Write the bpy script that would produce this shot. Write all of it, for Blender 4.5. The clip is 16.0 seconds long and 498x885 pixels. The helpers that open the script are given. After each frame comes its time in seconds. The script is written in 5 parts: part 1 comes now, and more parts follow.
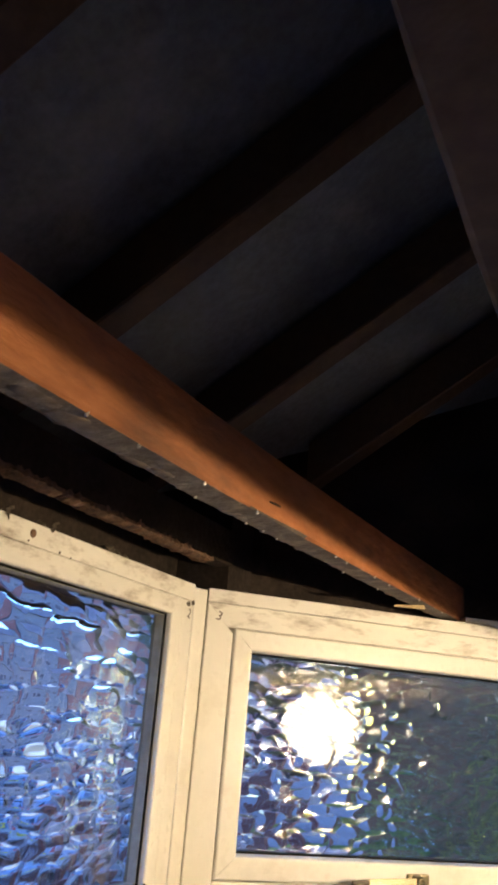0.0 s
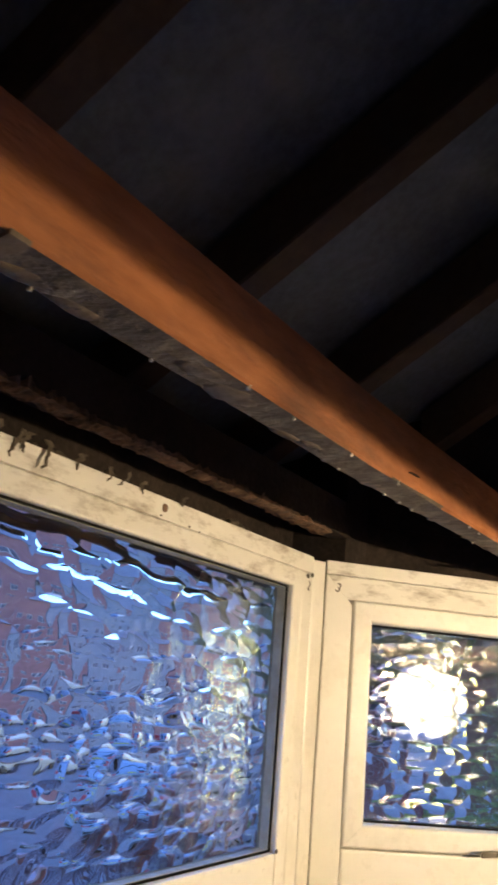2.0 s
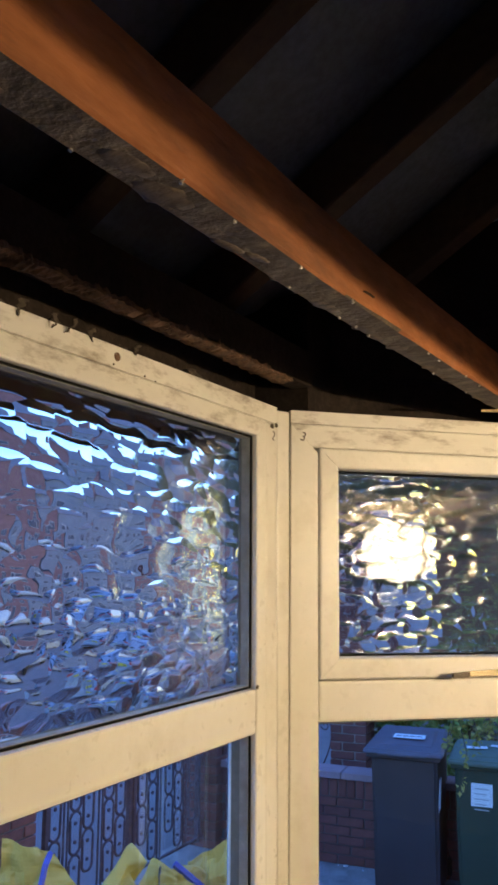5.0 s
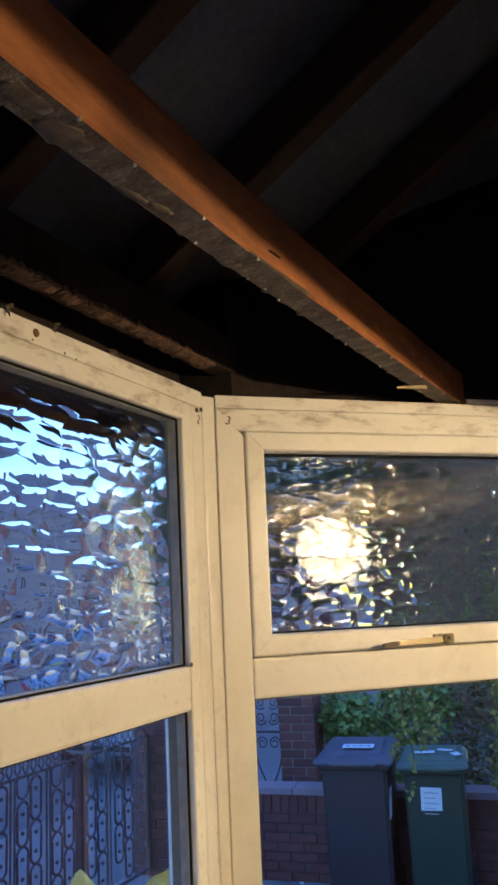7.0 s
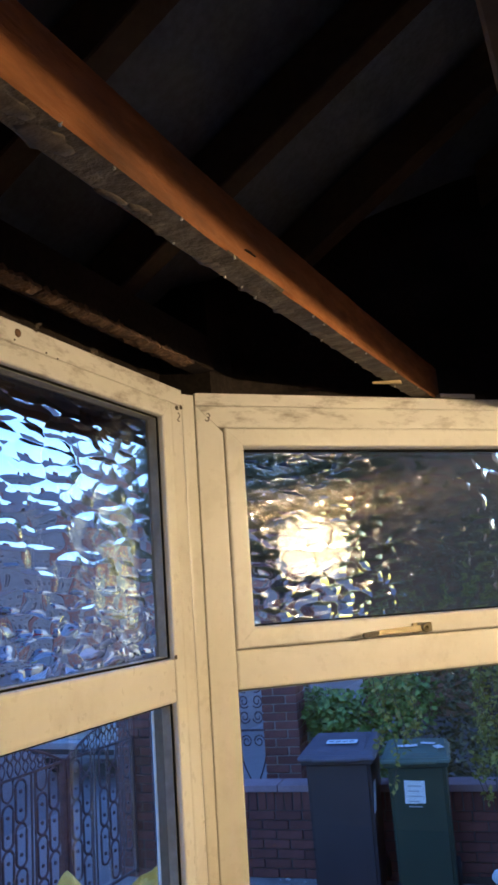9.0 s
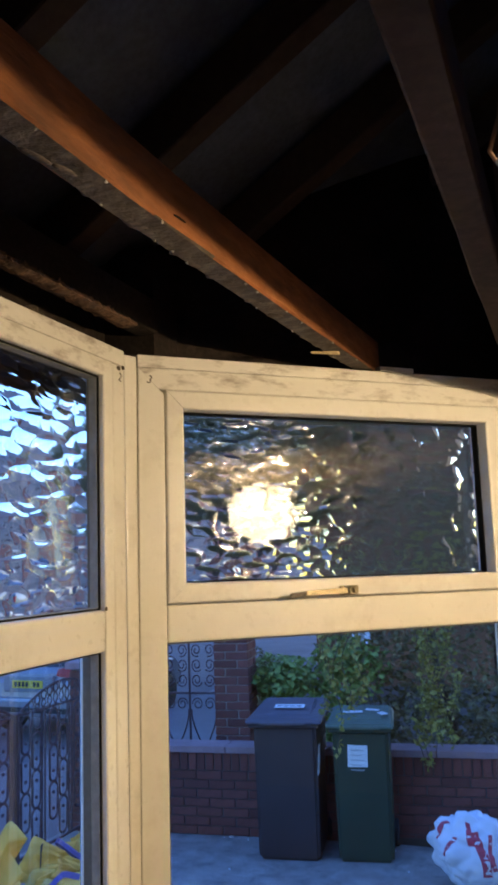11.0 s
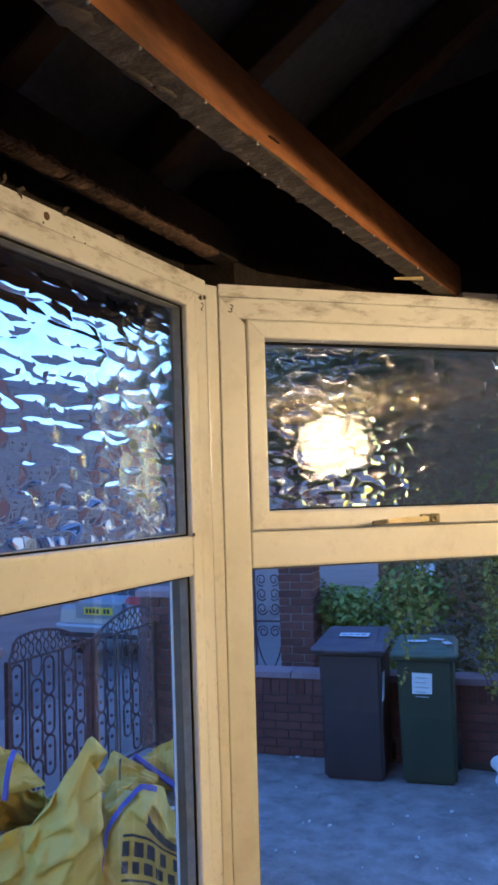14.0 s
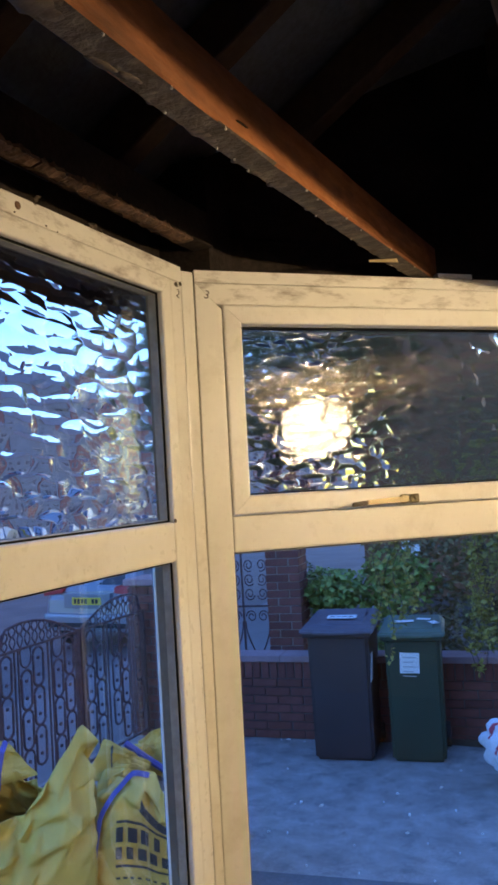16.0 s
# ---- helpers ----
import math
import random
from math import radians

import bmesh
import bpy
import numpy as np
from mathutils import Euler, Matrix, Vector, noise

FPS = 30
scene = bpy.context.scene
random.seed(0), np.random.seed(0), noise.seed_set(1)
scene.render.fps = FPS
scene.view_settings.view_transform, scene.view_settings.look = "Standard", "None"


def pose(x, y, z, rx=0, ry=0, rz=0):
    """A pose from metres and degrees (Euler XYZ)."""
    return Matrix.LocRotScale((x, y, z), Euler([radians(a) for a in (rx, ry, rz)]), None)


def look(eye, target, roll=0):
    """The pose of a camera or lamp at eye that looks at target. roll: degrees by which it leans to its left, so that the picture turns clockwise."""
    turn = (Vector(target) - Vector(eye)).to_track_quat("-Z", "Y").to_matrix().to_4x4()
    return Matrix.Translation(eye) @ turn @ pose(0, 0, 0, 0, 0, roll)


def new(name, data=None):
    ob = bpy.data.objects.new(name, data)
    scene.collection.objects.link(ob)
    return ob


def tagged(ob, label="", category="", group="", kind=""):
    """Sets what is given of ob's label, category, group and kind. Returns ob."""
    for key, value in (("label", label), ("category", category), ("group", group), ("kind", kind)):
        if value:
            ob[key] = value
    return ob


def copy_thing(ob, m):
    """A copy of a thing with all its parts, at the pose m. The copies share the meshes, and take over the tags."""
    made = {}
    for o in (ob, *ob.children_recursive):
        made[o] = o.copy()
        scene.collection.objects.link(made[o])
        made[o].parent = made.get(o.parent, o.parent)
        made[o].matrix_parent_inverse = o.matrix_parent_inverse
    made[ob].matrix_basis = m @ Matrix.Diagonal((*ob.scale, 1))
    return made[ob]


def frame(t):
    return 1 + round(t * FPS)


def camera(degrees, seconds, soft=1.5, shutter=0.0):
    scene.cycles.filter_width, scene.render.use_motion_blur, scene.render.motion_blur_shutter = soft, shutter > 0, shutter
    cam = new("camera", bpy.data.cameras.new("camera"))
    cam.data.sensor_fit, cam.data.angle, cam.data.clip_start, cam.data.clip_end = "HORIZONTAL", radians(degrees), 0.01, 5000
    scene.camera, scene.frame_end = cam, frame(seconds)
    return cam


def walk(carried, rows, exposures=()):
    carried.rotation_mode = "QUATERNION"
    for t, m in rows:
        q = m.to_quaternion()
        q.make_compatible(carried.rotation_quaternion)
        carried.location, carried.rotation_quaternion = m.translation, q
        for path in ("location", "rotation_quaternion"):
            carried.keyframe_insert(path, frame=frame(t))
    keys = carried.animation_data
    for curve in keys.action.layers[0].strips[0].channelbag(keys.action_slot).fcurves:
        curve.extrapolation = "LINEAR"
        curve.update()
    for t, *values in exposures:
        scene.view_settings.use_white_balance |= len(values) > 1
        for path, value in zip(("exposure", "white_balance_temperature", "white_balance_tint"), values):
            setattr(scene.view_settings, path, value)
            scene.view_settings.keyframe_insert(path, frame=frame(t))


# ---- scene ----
cam = camera(34.6, 16.0, soft=3.0, shutter=0.5)
PATH = [
    (0.0, (0.0, 0.4241, 1.8219), (-0.9579, 2.3699, 2.5855), 4.6),
    (0.5, (-0.0046, 0.4334, 1.8093), (-1.0281, 2.3642, 2.5246), 4.7),
    (1.0, (-0.0126, 0.4391, 1.8012), (-1.0672, 2.3631, 2.4935), 3.0),
    (1.5, (-0.0299, 0.4218, 1.807), (-1.1431, 2.3113, 2.5016), 3.6),
    (2.0, (-0.0586, 0.4, 1.8173), (-1.2293, 2.263, 2.4901), 5.0),
    (2.5, (-0.0816, 0.369, 1.8288), (-1.3202, 2.1986, 2.4694), 7.0),
    (3.0, (-0.0931, 0.362, 1.8265), (-1.3581, 2.1767, 2.4579), 7.4),
    (3.5, (-0.0736, 0.4138, 1.7989), (-1.3006, 2.2745, 2.3659), 5.0),
    (4.0, (-0.0667, 0.4322, 1.7782), (-1.2673, 2.3309, 2.2704), 1.6),
    (4.5, (-0.0725, 0.4425, 1.7736), (-1.2351, 2.3883, 2.1635), 0.9),
    (5.0, (-0.0633, 0.4448, 1.7645), (-1.1799, 2.424, 2.1244), 0.3),
    (7.5, (-0.0299, 0.4391, 1.6702), (-0.9499, 2.4987, 2.1152), -3.8),
    (8.0, (-0.0264, 0.4322, 1.6702), (-0.9246, 2.5033, 2.1117), -4.4),
    (10.5, (-0.0126, 0.408, 1.646), (-0.8878, 2.4953, 2.0554), -2.8),
    (11.0, (0.0471, 0.4023, 1.6414), (-0.782, 2.5206, 1.9829), -2.1),
    (11.5, (0.0655, 0.3632, 1.6368), (-0.8855, 2.4412, 1.8979), -0.2),
    (12.0, (0.031, 0.3425, 1.6334), (-0.9154, 2.4286, 1.8484), 0.5),
    (12.5, (0.0115, 0.3563, 1.6391), (-0.943, 2.4401, 1.8346), 0.6),
    (13.0, (0.0034, 0.3666, 1.6391), (-0.9821, 2.4366, 1.8139), 0.1),
    (13.5, (0.0057, 0.3713, 1.638), (-0.989, 2.4389, 1.7943), -1.1),
    (14.0, (0.0069, 0.3793, 1.6322), (-0.9913, 2.4458, 1.792), -2.0),
    (14.5, (0.0057, 0.3816, 1.6287), (-0.9729, 2.4562, 1.8035), -2.7),
    (15.0, (0.008, 0.3781, 1.6322), (-0.9522, 2.4654, 1.7564), -2.5),
    (15.5, (0.0161, 0.3793, 1.6322), (-0.9476, 2.4642, 1.7472), -3.1),
    (16.0, (0.0196, 0.377, 1.6287), (-0.9418, 2.4631, 1.7472), -3.5),
]
EXPOSURES = [(0.0, 3.58, 6000, 10), (3.0, 3.58, 6060, 10), (3.6, 3.48, 6100, 10), (4.5, 3.24, 6190, 10), (5.0, 3.15, 6250, 10), (8.0, 2.95, 6380, 10), (16.0, 2.95, 6400, 10)]
walk(cam, [(t, look(eye, target, roll)) for t, eye, target, roll in PATH], EXPOSURES)

# ---- world and light ----
world = bpy.data.worlds.new("dusk")
scene.world = world
world.use_nodes = True
wn, wl = world.node_tree.nodes, world.node_tree.links
sky = wn.new("ShaderNodeTexSky")
sky.sky_type, sky.sun_disc = "NISHITA", False
sky.sun_elevation, sky.sun_rotation = radians(3.0), radians(20)
tint = wn.new("ShaderNodeMix")
tint.data_type, tint.blend_type = "RGBA", "MULTIPLY"
tint.inputs["Factor"].default_value = 1.0
tint.inputs[7].default_value = (0.278, 0.545, 1.43, 1)
wl.new(sky.outputs["Color"], tint.inputs[6])
wl.new(tint.outputs[2], wn["Background"].inputs["Color"])
wn["Background"].inputs["Strength"].default_value = 0.205

LAMP = Vector((0.825, 1.36, 1.83))


# ---- materials ----
def material(name, colour, rough=0.6, metal=0.0, spread=0.25, scale=8.0, fine=90.0, bump=0.15, dirt=None, dirt_amount=0.0,
             dirt_scale=5.0, per_object=0.0, stretch=(1, 1, 1), coat=0.0, sheen=0.5):
    """Base colour varied at two scales, optional stains, fine relief."""
    m = bpy.data.materials.new(name)
    m.use_nodes = True
    n, k = m.node_tree.nodes, m.node_tree.links
    bsdf = n["Principled BSDF"]
    bsdf.inputs["Metallic"].default_value = metal
    bsdf.inputs["Coat Weight"].default_value = coat
    bsdf.inputs["Specular IOR Level"].default_value = sheen
    co = n.new("ShaderNodeTexCoord")
    mp = n.new("ShaderNodeMapping")
    mp.inputs["Scale"].default_value = stretch
    k.new(co.outputs["Object"], mp.inputs["Vector"])

    def noise_tex(sc, detail=4.0, rough_=0.6):
        t = n.new("ShaderNodeTexNoise")
        t.inputs["Scale"].default_value, t.inputs["Detail"].default_value, t.inputs["Roughness"].default_value = sc, detail, rough_
        k.new(mp.outputs["Vector"], t.inputs["Vector"])
        return t.outputs["Fac"]

    def mixc(fac, a, b, blend="MIX"):
        x = n.new("ShaderNodeMix")
        x.data_type, x.blend_type = "RGBA", blend
        for sock, v in ((x.inputs["Factor"], fac), (x.inputs[6], a), (x.inputs[7], b)):
            if isinstance(v, bpy.types.NodeSocket):
                k.new(v, sock)
            else:
                sock.default_value = v
        return x.outputs[2]

    def remap(v, lo, hi, a=0.0, b=1.0):
        r = n.new("ShaderNodeMapRange")
        r.inputs[1].default_value, r.inputs[2].default_value, r.inputs[3].default_value, r.inputs[4].default_value = lo, hi, a, b
        k.new(v, r.inputs[0])
        return r.outputs[0]

    c = Vector(colour)
    lo, hi = (*(c * (1 - spread)), 1), (*[min(1, v) for v in c * (1 + spread)], 1)
    large, small = noise_tex(scale), noise_tex(fine, 3.0)
    col = mixc(remap(large, 0.3, 0.7), lo, hi)
    col = mixc(remap(small, 0.35, 0.65, 0.0, 0.35), col, (*(c * (1 - 1.6 * spread)), 1))
    if per_object:
        oi = n.new("ShaderNodeObjectInfo")
        col = mixc(remap(oi.outputs["Random"], 0, 1, 0, per_object), col, (*(c * 0.45), 1))
    if dirt is not None:
        d = remap(noise_tex(dirt_scale, 6.0, 0.7), 0.5, 0.72, 0.0, dirt_amount)
        col = mixc(d, col, (*dirt, 1))
    k.new(col, bsdf.inputs["Base Color"])
    k.new(remap(small, 0.3, 0.7, max(0.02, rough - 0.08), min(1, rough + 0.1)), bsdf.inputs["Roughness"])
    if bump:
        b = n.new("ShaderNodeBump")
        b.inputs["Strength"].default_value, b.inputs["Distance"].default_value = bump, 0.004
        k.new(small, b.inputs["Height"])
        k.new(b.outputs["Normal"], bsdf.inputs["Normal"])
    return m


def glass_material(name, relief, scale=30.0, swirl=0.6, ior=1.5):
    """Clear glass; with relief, rolled squarish hollows with rounded ridges between them over a slow swirl."""
    m = bpy.data.materials.new(name)
    m.use_nodes = True
    n, k = m.node_tree.nodes, m.node_tree.links
    n.remove(n["Principled BSDF"])
    g = n.new("ShaderNodeBsdfGlass")
    g.inputs["IOR"].default_value, g.inputs["Roughness"].default_value = ior, 0.0
    k.new(g.outputs[0], n["Material Output"].inputs["Surface"])
    if relief:
        co = n.new("ShaderNodeTexCoord")
        mp = n.new("ShaderNodeMapping")
        mp.inputs["Scale"].default_value = (0.66, 1.0, 1.32)
        k.new(co.outputs["Object"], mp.inputs["Vector"])
        warp = n.new("ShaderNodeTexNoise")
        warp.inputs["Scale"].default_value, warp.inputs["Detail"].default_value = scale * 0.9, 0.0
        k.new(mp.outputs["Vector"], warp.inputs["Vector"])
        shift = n.new("ShaderNodeVectorMath")
        shift.operation = "MULTIPLY_ADD"
        shift.inputs[1].default_value = (0.02, 0.02, 0.02)
        k.new(warp.outputs["Color"], shift.inputs[0])
        k.new(mp.outputs["Vector"], shift.inputs[2])
        v = n.new("ShaderNodeTexVoronoi")
        v.feature, v.distance = "SMOOTH_F1", "MINKOWSKI"
        for key, value in (("Scale", scale), ("Exponent", 3.2), ("Smoothness", 0.07), ("Randomness", 0.85)):
            v.inputs[key].default_value = value
        k.new(shift.outputs[0], v.inputs["Vector"])
        sq = n.new("ShaderNodeMath")
        sq.operation = "MULTIPLY"
        k.new(v.outputs["Distance"], sq.inputs[0])
        k.new(v.outputs["Distance"], sq.inputs[1])
        w = n.new("ShaderNodeTexNoise")
        w.inputs["Scale"].default_value, w.inputs["Detail"].default_value, w.inputs["Distortion"].default_value = scale * 0.8, 0.0, 0.8
        k.new(mp.outputs["Vector"], w.inputs["Vector"])
        total = n.new("ShaderNodeMath")
        total.operation = "MULTIPLY_ADD"
        total.inputs[1].default_value = swirl
        k.new(w.outputs["Fac"], total.inputs[0])
        k.new(sq.outputs[0], total.inputs[2])
        b = n.new("ShaderNodeBump")
        b.inputs["Strength"].default_value, b.inputs["Distance"].default_value = 1.0, relief
        k.new(total.outputs[0], b.inputs["Height"])
        k.new(b.outputs["Normal"], g.inputs["Normal"])
    return m


def emitter(name, colour, strength):
    m = bpy.data.materials.new(name)
    m.use_nodes = True
    n = m.node_tree.nodes
    b = n["Principled BSDF"]
    b.inputs["Base Color"].default_value = (0.8, 0.8, 0.8, 1)
    b.inputs["Emission Color"].default_value = (*colour, 1)
    b.inputs["Emission Strength"].default_value = strength
    return m


UPVC = material("white_upvc", (0.78, 0.75, 0.68), 0.32, spread=0.04, scale=6, fine=40, bump=0.02, dirt=(0.35, 0.27, 0.17), dirt_amount=0.25, dirt_scale=9)
UPVC_DIRTY = material("stained_upvc", (0.76, 0.73, 0.66), 0.5, spread=0.06, scale=9, fine=60, bump=0.12, dirt=(0.20, 0.14, 0.085), dirt_amount=0.8, dirt_scale=26, stretch=(0.45, 1, 1.3))
GASKET = material("black_gasket", (0.006, 0.006, 0.006), 0.8, spread=0.2, sheen=0.15)
SPACER = material("grey_spacer", (0.15, 0.15, 0.13), 0.7, spread=0.2)
SPACER_GREY = material("pale_grey_spacer", (0.30, 0.29, 0.25), 0.5, spread=0.25, scale=30)
GLASS_CLEAR = glass_material("clear_glass", 0)
GLASS_RELIEF = glass_material("patterned_glass", 0.0054, 25.0, 0.12, 1.45)
GLASS_RELIEF_FINE = glass_material("patterned_glass_fine", 0.0052, 28.0, 0.12)
BRASS = material("brass", (0.20, 0.165, 0.105), 0.36, metal=1.0, spread=0.06, fine=60, bump=0.0)
DARK_METAL = material("dark_metal", (0.05, 0.04, 0.03), 0.5, metal=0.6)
JOIST = material("joist_wood", (0.305, 0.104, 0.028), 0.75, spread=0.4, scale=7, fine=70, bump=0.8, dirt=(0.09, 0.04, 0.02), dirt_amount=0.8, dirt_scale=15, stretch=(1, 0.25, 1))
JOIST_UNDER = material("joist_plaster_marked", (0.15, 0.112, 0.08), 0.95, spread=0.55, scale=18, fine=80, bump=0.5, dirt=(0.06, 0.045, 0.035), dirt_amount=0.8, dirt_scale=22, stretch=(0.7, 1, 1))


def lath_marked(name, pale, dark, pitch):
    """Rough sawn underside with slanting grey ghosts of the laths across it."""
    m = material(name, pale, 0.95, spread=0.5, scale=22, fine=110, bump=0.9, dirt=dark, dirt_amount=0.85, dirt_scale=26, stretch=(0.8, 1, 1))
    n, k = m.node_tree.nodes, m.node_tree.links
    bsdf = n["Principled BSDF"]
    worn = bsdf.inputs["Base Color"].links[0].from_socket
    co = n.new("ShaderNodeTexCoord")
    sp = n.new("ShaderNodeSeparateXYZ")
    k.new(co.outputs["Object"], sp.inputs[0])
    wob = n.new("ShaderNodeTexNoise")
    wob.inputs["Scale"].default_value, wob.inputs["Detail"].default_value = 9.0, 3.0
    k.new(co.outputs["Object"], wob.inputs["Vector"])
    a = n.new("ShaderNodeMath")
    a.operation = "MULTIPLY_ADD"
    a.inputs[1].default_value = 0.45
    k.new(sp.outputs["X"], a.inputs[0])
    k.new(sp.outputs["Y"], a.inputs[2])
    b = n.new("ShaderNodeMath")
    b.operation = "MULTIPLY_ADD"
    b.inputs[1].default_value = 0.11
    k.new(wob.outputs["Fac"], b.inputs[0])
    k.new(a.outputs[0], b.inputs[2])
    c = n.new("ShaderNodeMath")
    c.operation = "PINGPONG"
    c.inputs[1].default_value = pitch / 2
    k.new(b.outputs[0], c.inputs[0])
    r = n.new("ShaderNodeMapRange")
    r.inputs[1].default_value, r.inputs[2].default_value, r.inputs[3].default_value, r.inputs[4].default_value = pitch * 0.18, pitch * 0.38, 0.45, 1.0
    k.new(c.outputs[0], r.inputs[0])
    x = n.new("ShaderNodeMix")
    x.data_type = "RGBA"
    x.inputs[6].default_value = (*dark, 1)
    k.new(r.outputs[0], x.inputs["Factor"])
    k.new(worn, x.inputs[7])
    k.new(x.outputs[2], bsdf.inputs["Base Color"])
    return m


JOIST_LATHED = lath_marked("joist_lath_marks", (0.15, 0.118, 0.085), (0.06, 0.044, 0.031), 0.047)
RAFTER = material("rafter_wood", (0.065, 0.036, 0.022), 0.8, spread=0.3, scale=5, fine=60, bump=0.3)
FELT = material("roof_felt", (0.135, 0.16, 0.205), 0.7, spread=0.4, scale=3, fine=70, bump=0.3, dirt=(0.30, 0.31, 0.34), dirt_amount=0.55, dirt_scale=3.5)
# near-black timber for plates, boarding, fascia and edge joist
BLACK_WOOD = material("near_black_wood", (0.032, 0.023, 0.018), 0.95, spread=0.5, bump=0.5, sheen=0.2)
DEBRIS = material("plaster_debris", (0.09, 0.07, 0.05), 0.95, spread=0.5, scale=30, fine=150, bump=0.6)
PLASTER_KEY = material("plaster_remnant", (0.15, 0.083, 0.048), 0.95, spread=0.6, scale=30, fine=160, bump=0.9, dirt=(0.018, 0.012, 0.009), dirt_amount=0.95, dirt_scale=32)
PLASTER = material("plaster_wall", (0.20, 0.15, 0.105), 0.9, spread=0.3, scale=3, fine=60, bump=0.2)
CEILING_PLASTER = material("plaster_ceiling", (0.50, 0.40, 0.25), 0.9, spread=0.35, scale=9, fine=50, bump=0.3, dirt=(0.25, 0.17, 0.09), dirt_amount=0.7, dirt_scale=14)
DARK_WALL = material("dark_wall", (0.13, 0.075, 0.05), 0.95, spread=0.4, scale=6, fine=50, bump=0.5)
BOARDS = material("floor_boards", (0.11, 0.075, 0.05), 0.6, spread=0.3, stretch=(1, 0.1, 1))
NAIL_WOOD = material("pale_split_wood", (0.50, 0.38, 0.20), 0.8, spread=0.3, scale=40, bump=0.4)
NAIL = material("old_nail", (0.55, 0.50, 0.42), 0.45, metal=0.7)
CONCRETE = material("concrete_drive", (0.33, 0.30, 0.265), 0.9, spread=0.30, scale=5.0, fine=55, bump=0.8, dirt=(0.10, 0.10, 0.095), dirt_amount=0.65, dirt_scale=7.0)
ASPHALT = material("asphalt", (0.135, 0.115, 0.11), 0.9, spread=0.2, scale=1.2, fine=120, bump=0.3)
PAVING = material("paving", (0.22, 0.185, 0.175), 0.9, spread=0.15, scale=1.5, fine=60, per_object=0.3)
PAVING_DARK = material("old_concrete", (0.15, 0.15, 0.15), 0.95, spread=0.3, scale=1.5, fine=40, bump=0.5)
BRICK = material("red_brick", (0.21, 0.068, 0.05), 0.9, spread=0.25, scale=12, fine=90, bump=0.5, per_object=0.7)
MORTAR = material("mortar", (0.12, 0.095, 0.08), 0.95, spread=0.2)
MORTAR_PALE = material("pale_mortar", (0.30, 0.23, 0.19), 0.95, spread=0.2)
COPING = material("coping_stone", (0.34, 0.21, 0.20), 0.9, spread=0.2, scale=4, fine=70, per_object=0.3)
BIN_DARK = material("charcoal_plastic", (0.046, 0.029, 0.028), 0.55, spread=0.2, scale=4, fine=120, bump=0.1)
BIN_GREEN = material("green_plastic", (0.026, 0.042, 0.02), 0.55, spread=0.2, scale=4, fine=120, bump=0.1)
# lid plastics: paler than the bodies, the sky's sheen put into the colour
LID_SKYLIT = material("skylit_charcoal_plastic", (0.115, 0.092, 0.105), 0.5, spread=0.25, scale=5, fine=120, bump=0.1)
LID_GREEN = material("skylit_green_plastic", (0.11, 0.145, 0.095), 0.5, spread=0.25, scale=5, fine=120, bump=0.1)
RUBBER = material("rubber", (0.02, 0.02, 0.02), 0.8)
PAPER = material("white_label", (0.75, 0.75, 0.73), 0.6, spread=0.08, scale=30)
IRON = material("rusty_black_iron", (0.095, 0.050, 0.052), 0.65, metal=0.1, spread=0.4, scale=15, bump=0.3)
BAG = material("yellow_woven_bag", (0.62, 0.43, 0.075), 0.6, spread=0.12, scale=6, fine=160, bump=0.25)
STRAP = material("blue_strap", (0.09, 0.10, 0.36), 0.7, spread=0.2)
INK_GREY = material("grey_print", (0.42, 0.42, 0.42), 0.6, spread=0.1)
INK = material("black_print", (0.02, 0.02, 0.02), 0.6, spread=0.2)
RUBBLE = material("rubble_soil", (0.17, 0.12, 0.085), 0.95, spread=0.4, scale=20, bump=0.7)
SACK = material("white_sack", (0.72, 0.72, 0.74), 0.6, spread=0.1, scale=10, fine=140, bump=0.2)
SACK_RED = material("red_print", (0.50, 0.06, 0.09), 0.6, spread=0.2)
LEAF = material("leaf_green", (0.24, 0.31, 0.07), 0.6, spread=0.45, scale=6, fine=40, bump=0.1)
LEAF_YELLOW = material("vine_leaf", (0.34, 0.28, 0.05), 0.6, spread=0.5, scale=6, fine=40, bump=0.1)
LEAF_DARK = material("ivy_leaf", (0.20, 0.16, 0.06), 0.6, spread=0.5, scale=5, fine=40, bump=0.1)
BARK = material("bark", (0.10, 0.07, 0.05), 0.95, bump=0.7)
CAR_PAINT = material("silver_car_paint", (0.20, 0.22, 0.255), 0.35, metal=0.3, spread=0.05, bump=0.0, coat=0.3)
CAR_GLASS = material("dark_car_glass", (0.03, 0.035, 0.04), 0.1, spread=0.1, bump=0.0)
FAR_PANE = material("dim_window_pane", (0.07, 0.075, 0.10), 0.75, spread=0.3, scale=2, bump=0.0, sheen=0.1)
CAR_RED = material("red_lamp_lens", (0.36, 0.015, 0.015), 0.5, spread=0.1, bump=0.0)
PLATE = material("yellow_plate", (0.62, 0.46, 0.05), 0.5, spread=0.05, bump=0.0)
HOUSE_BRICK = material("far_brick", (0.19, 0.085, 0.085), 0.9, spread=0.25, scale=0.8, fine=9, bump=0.2)
GABLE_BRICK = material("dark_gable_brick", (0.20, 0.085, 0.038), 0.95, spread=0.3, scale=1.2, fine=10, bump=0.3)
PALE_RENDER = material("pale_render", (0.15, 0.165, 0.20), 0.9, spread=0.2, scale=0.8, fine=9, bump=0.2)
ROOF_TILE = material("slate_roof", (0.11, 0.10, 0.11), 0.8, spread=0.25, scale=1.0, fine=6, bump=0.3)
TRIM_WHITE = material("white_trim", (0.30, 0.30, 0.31), 0.5, spread=0.08)
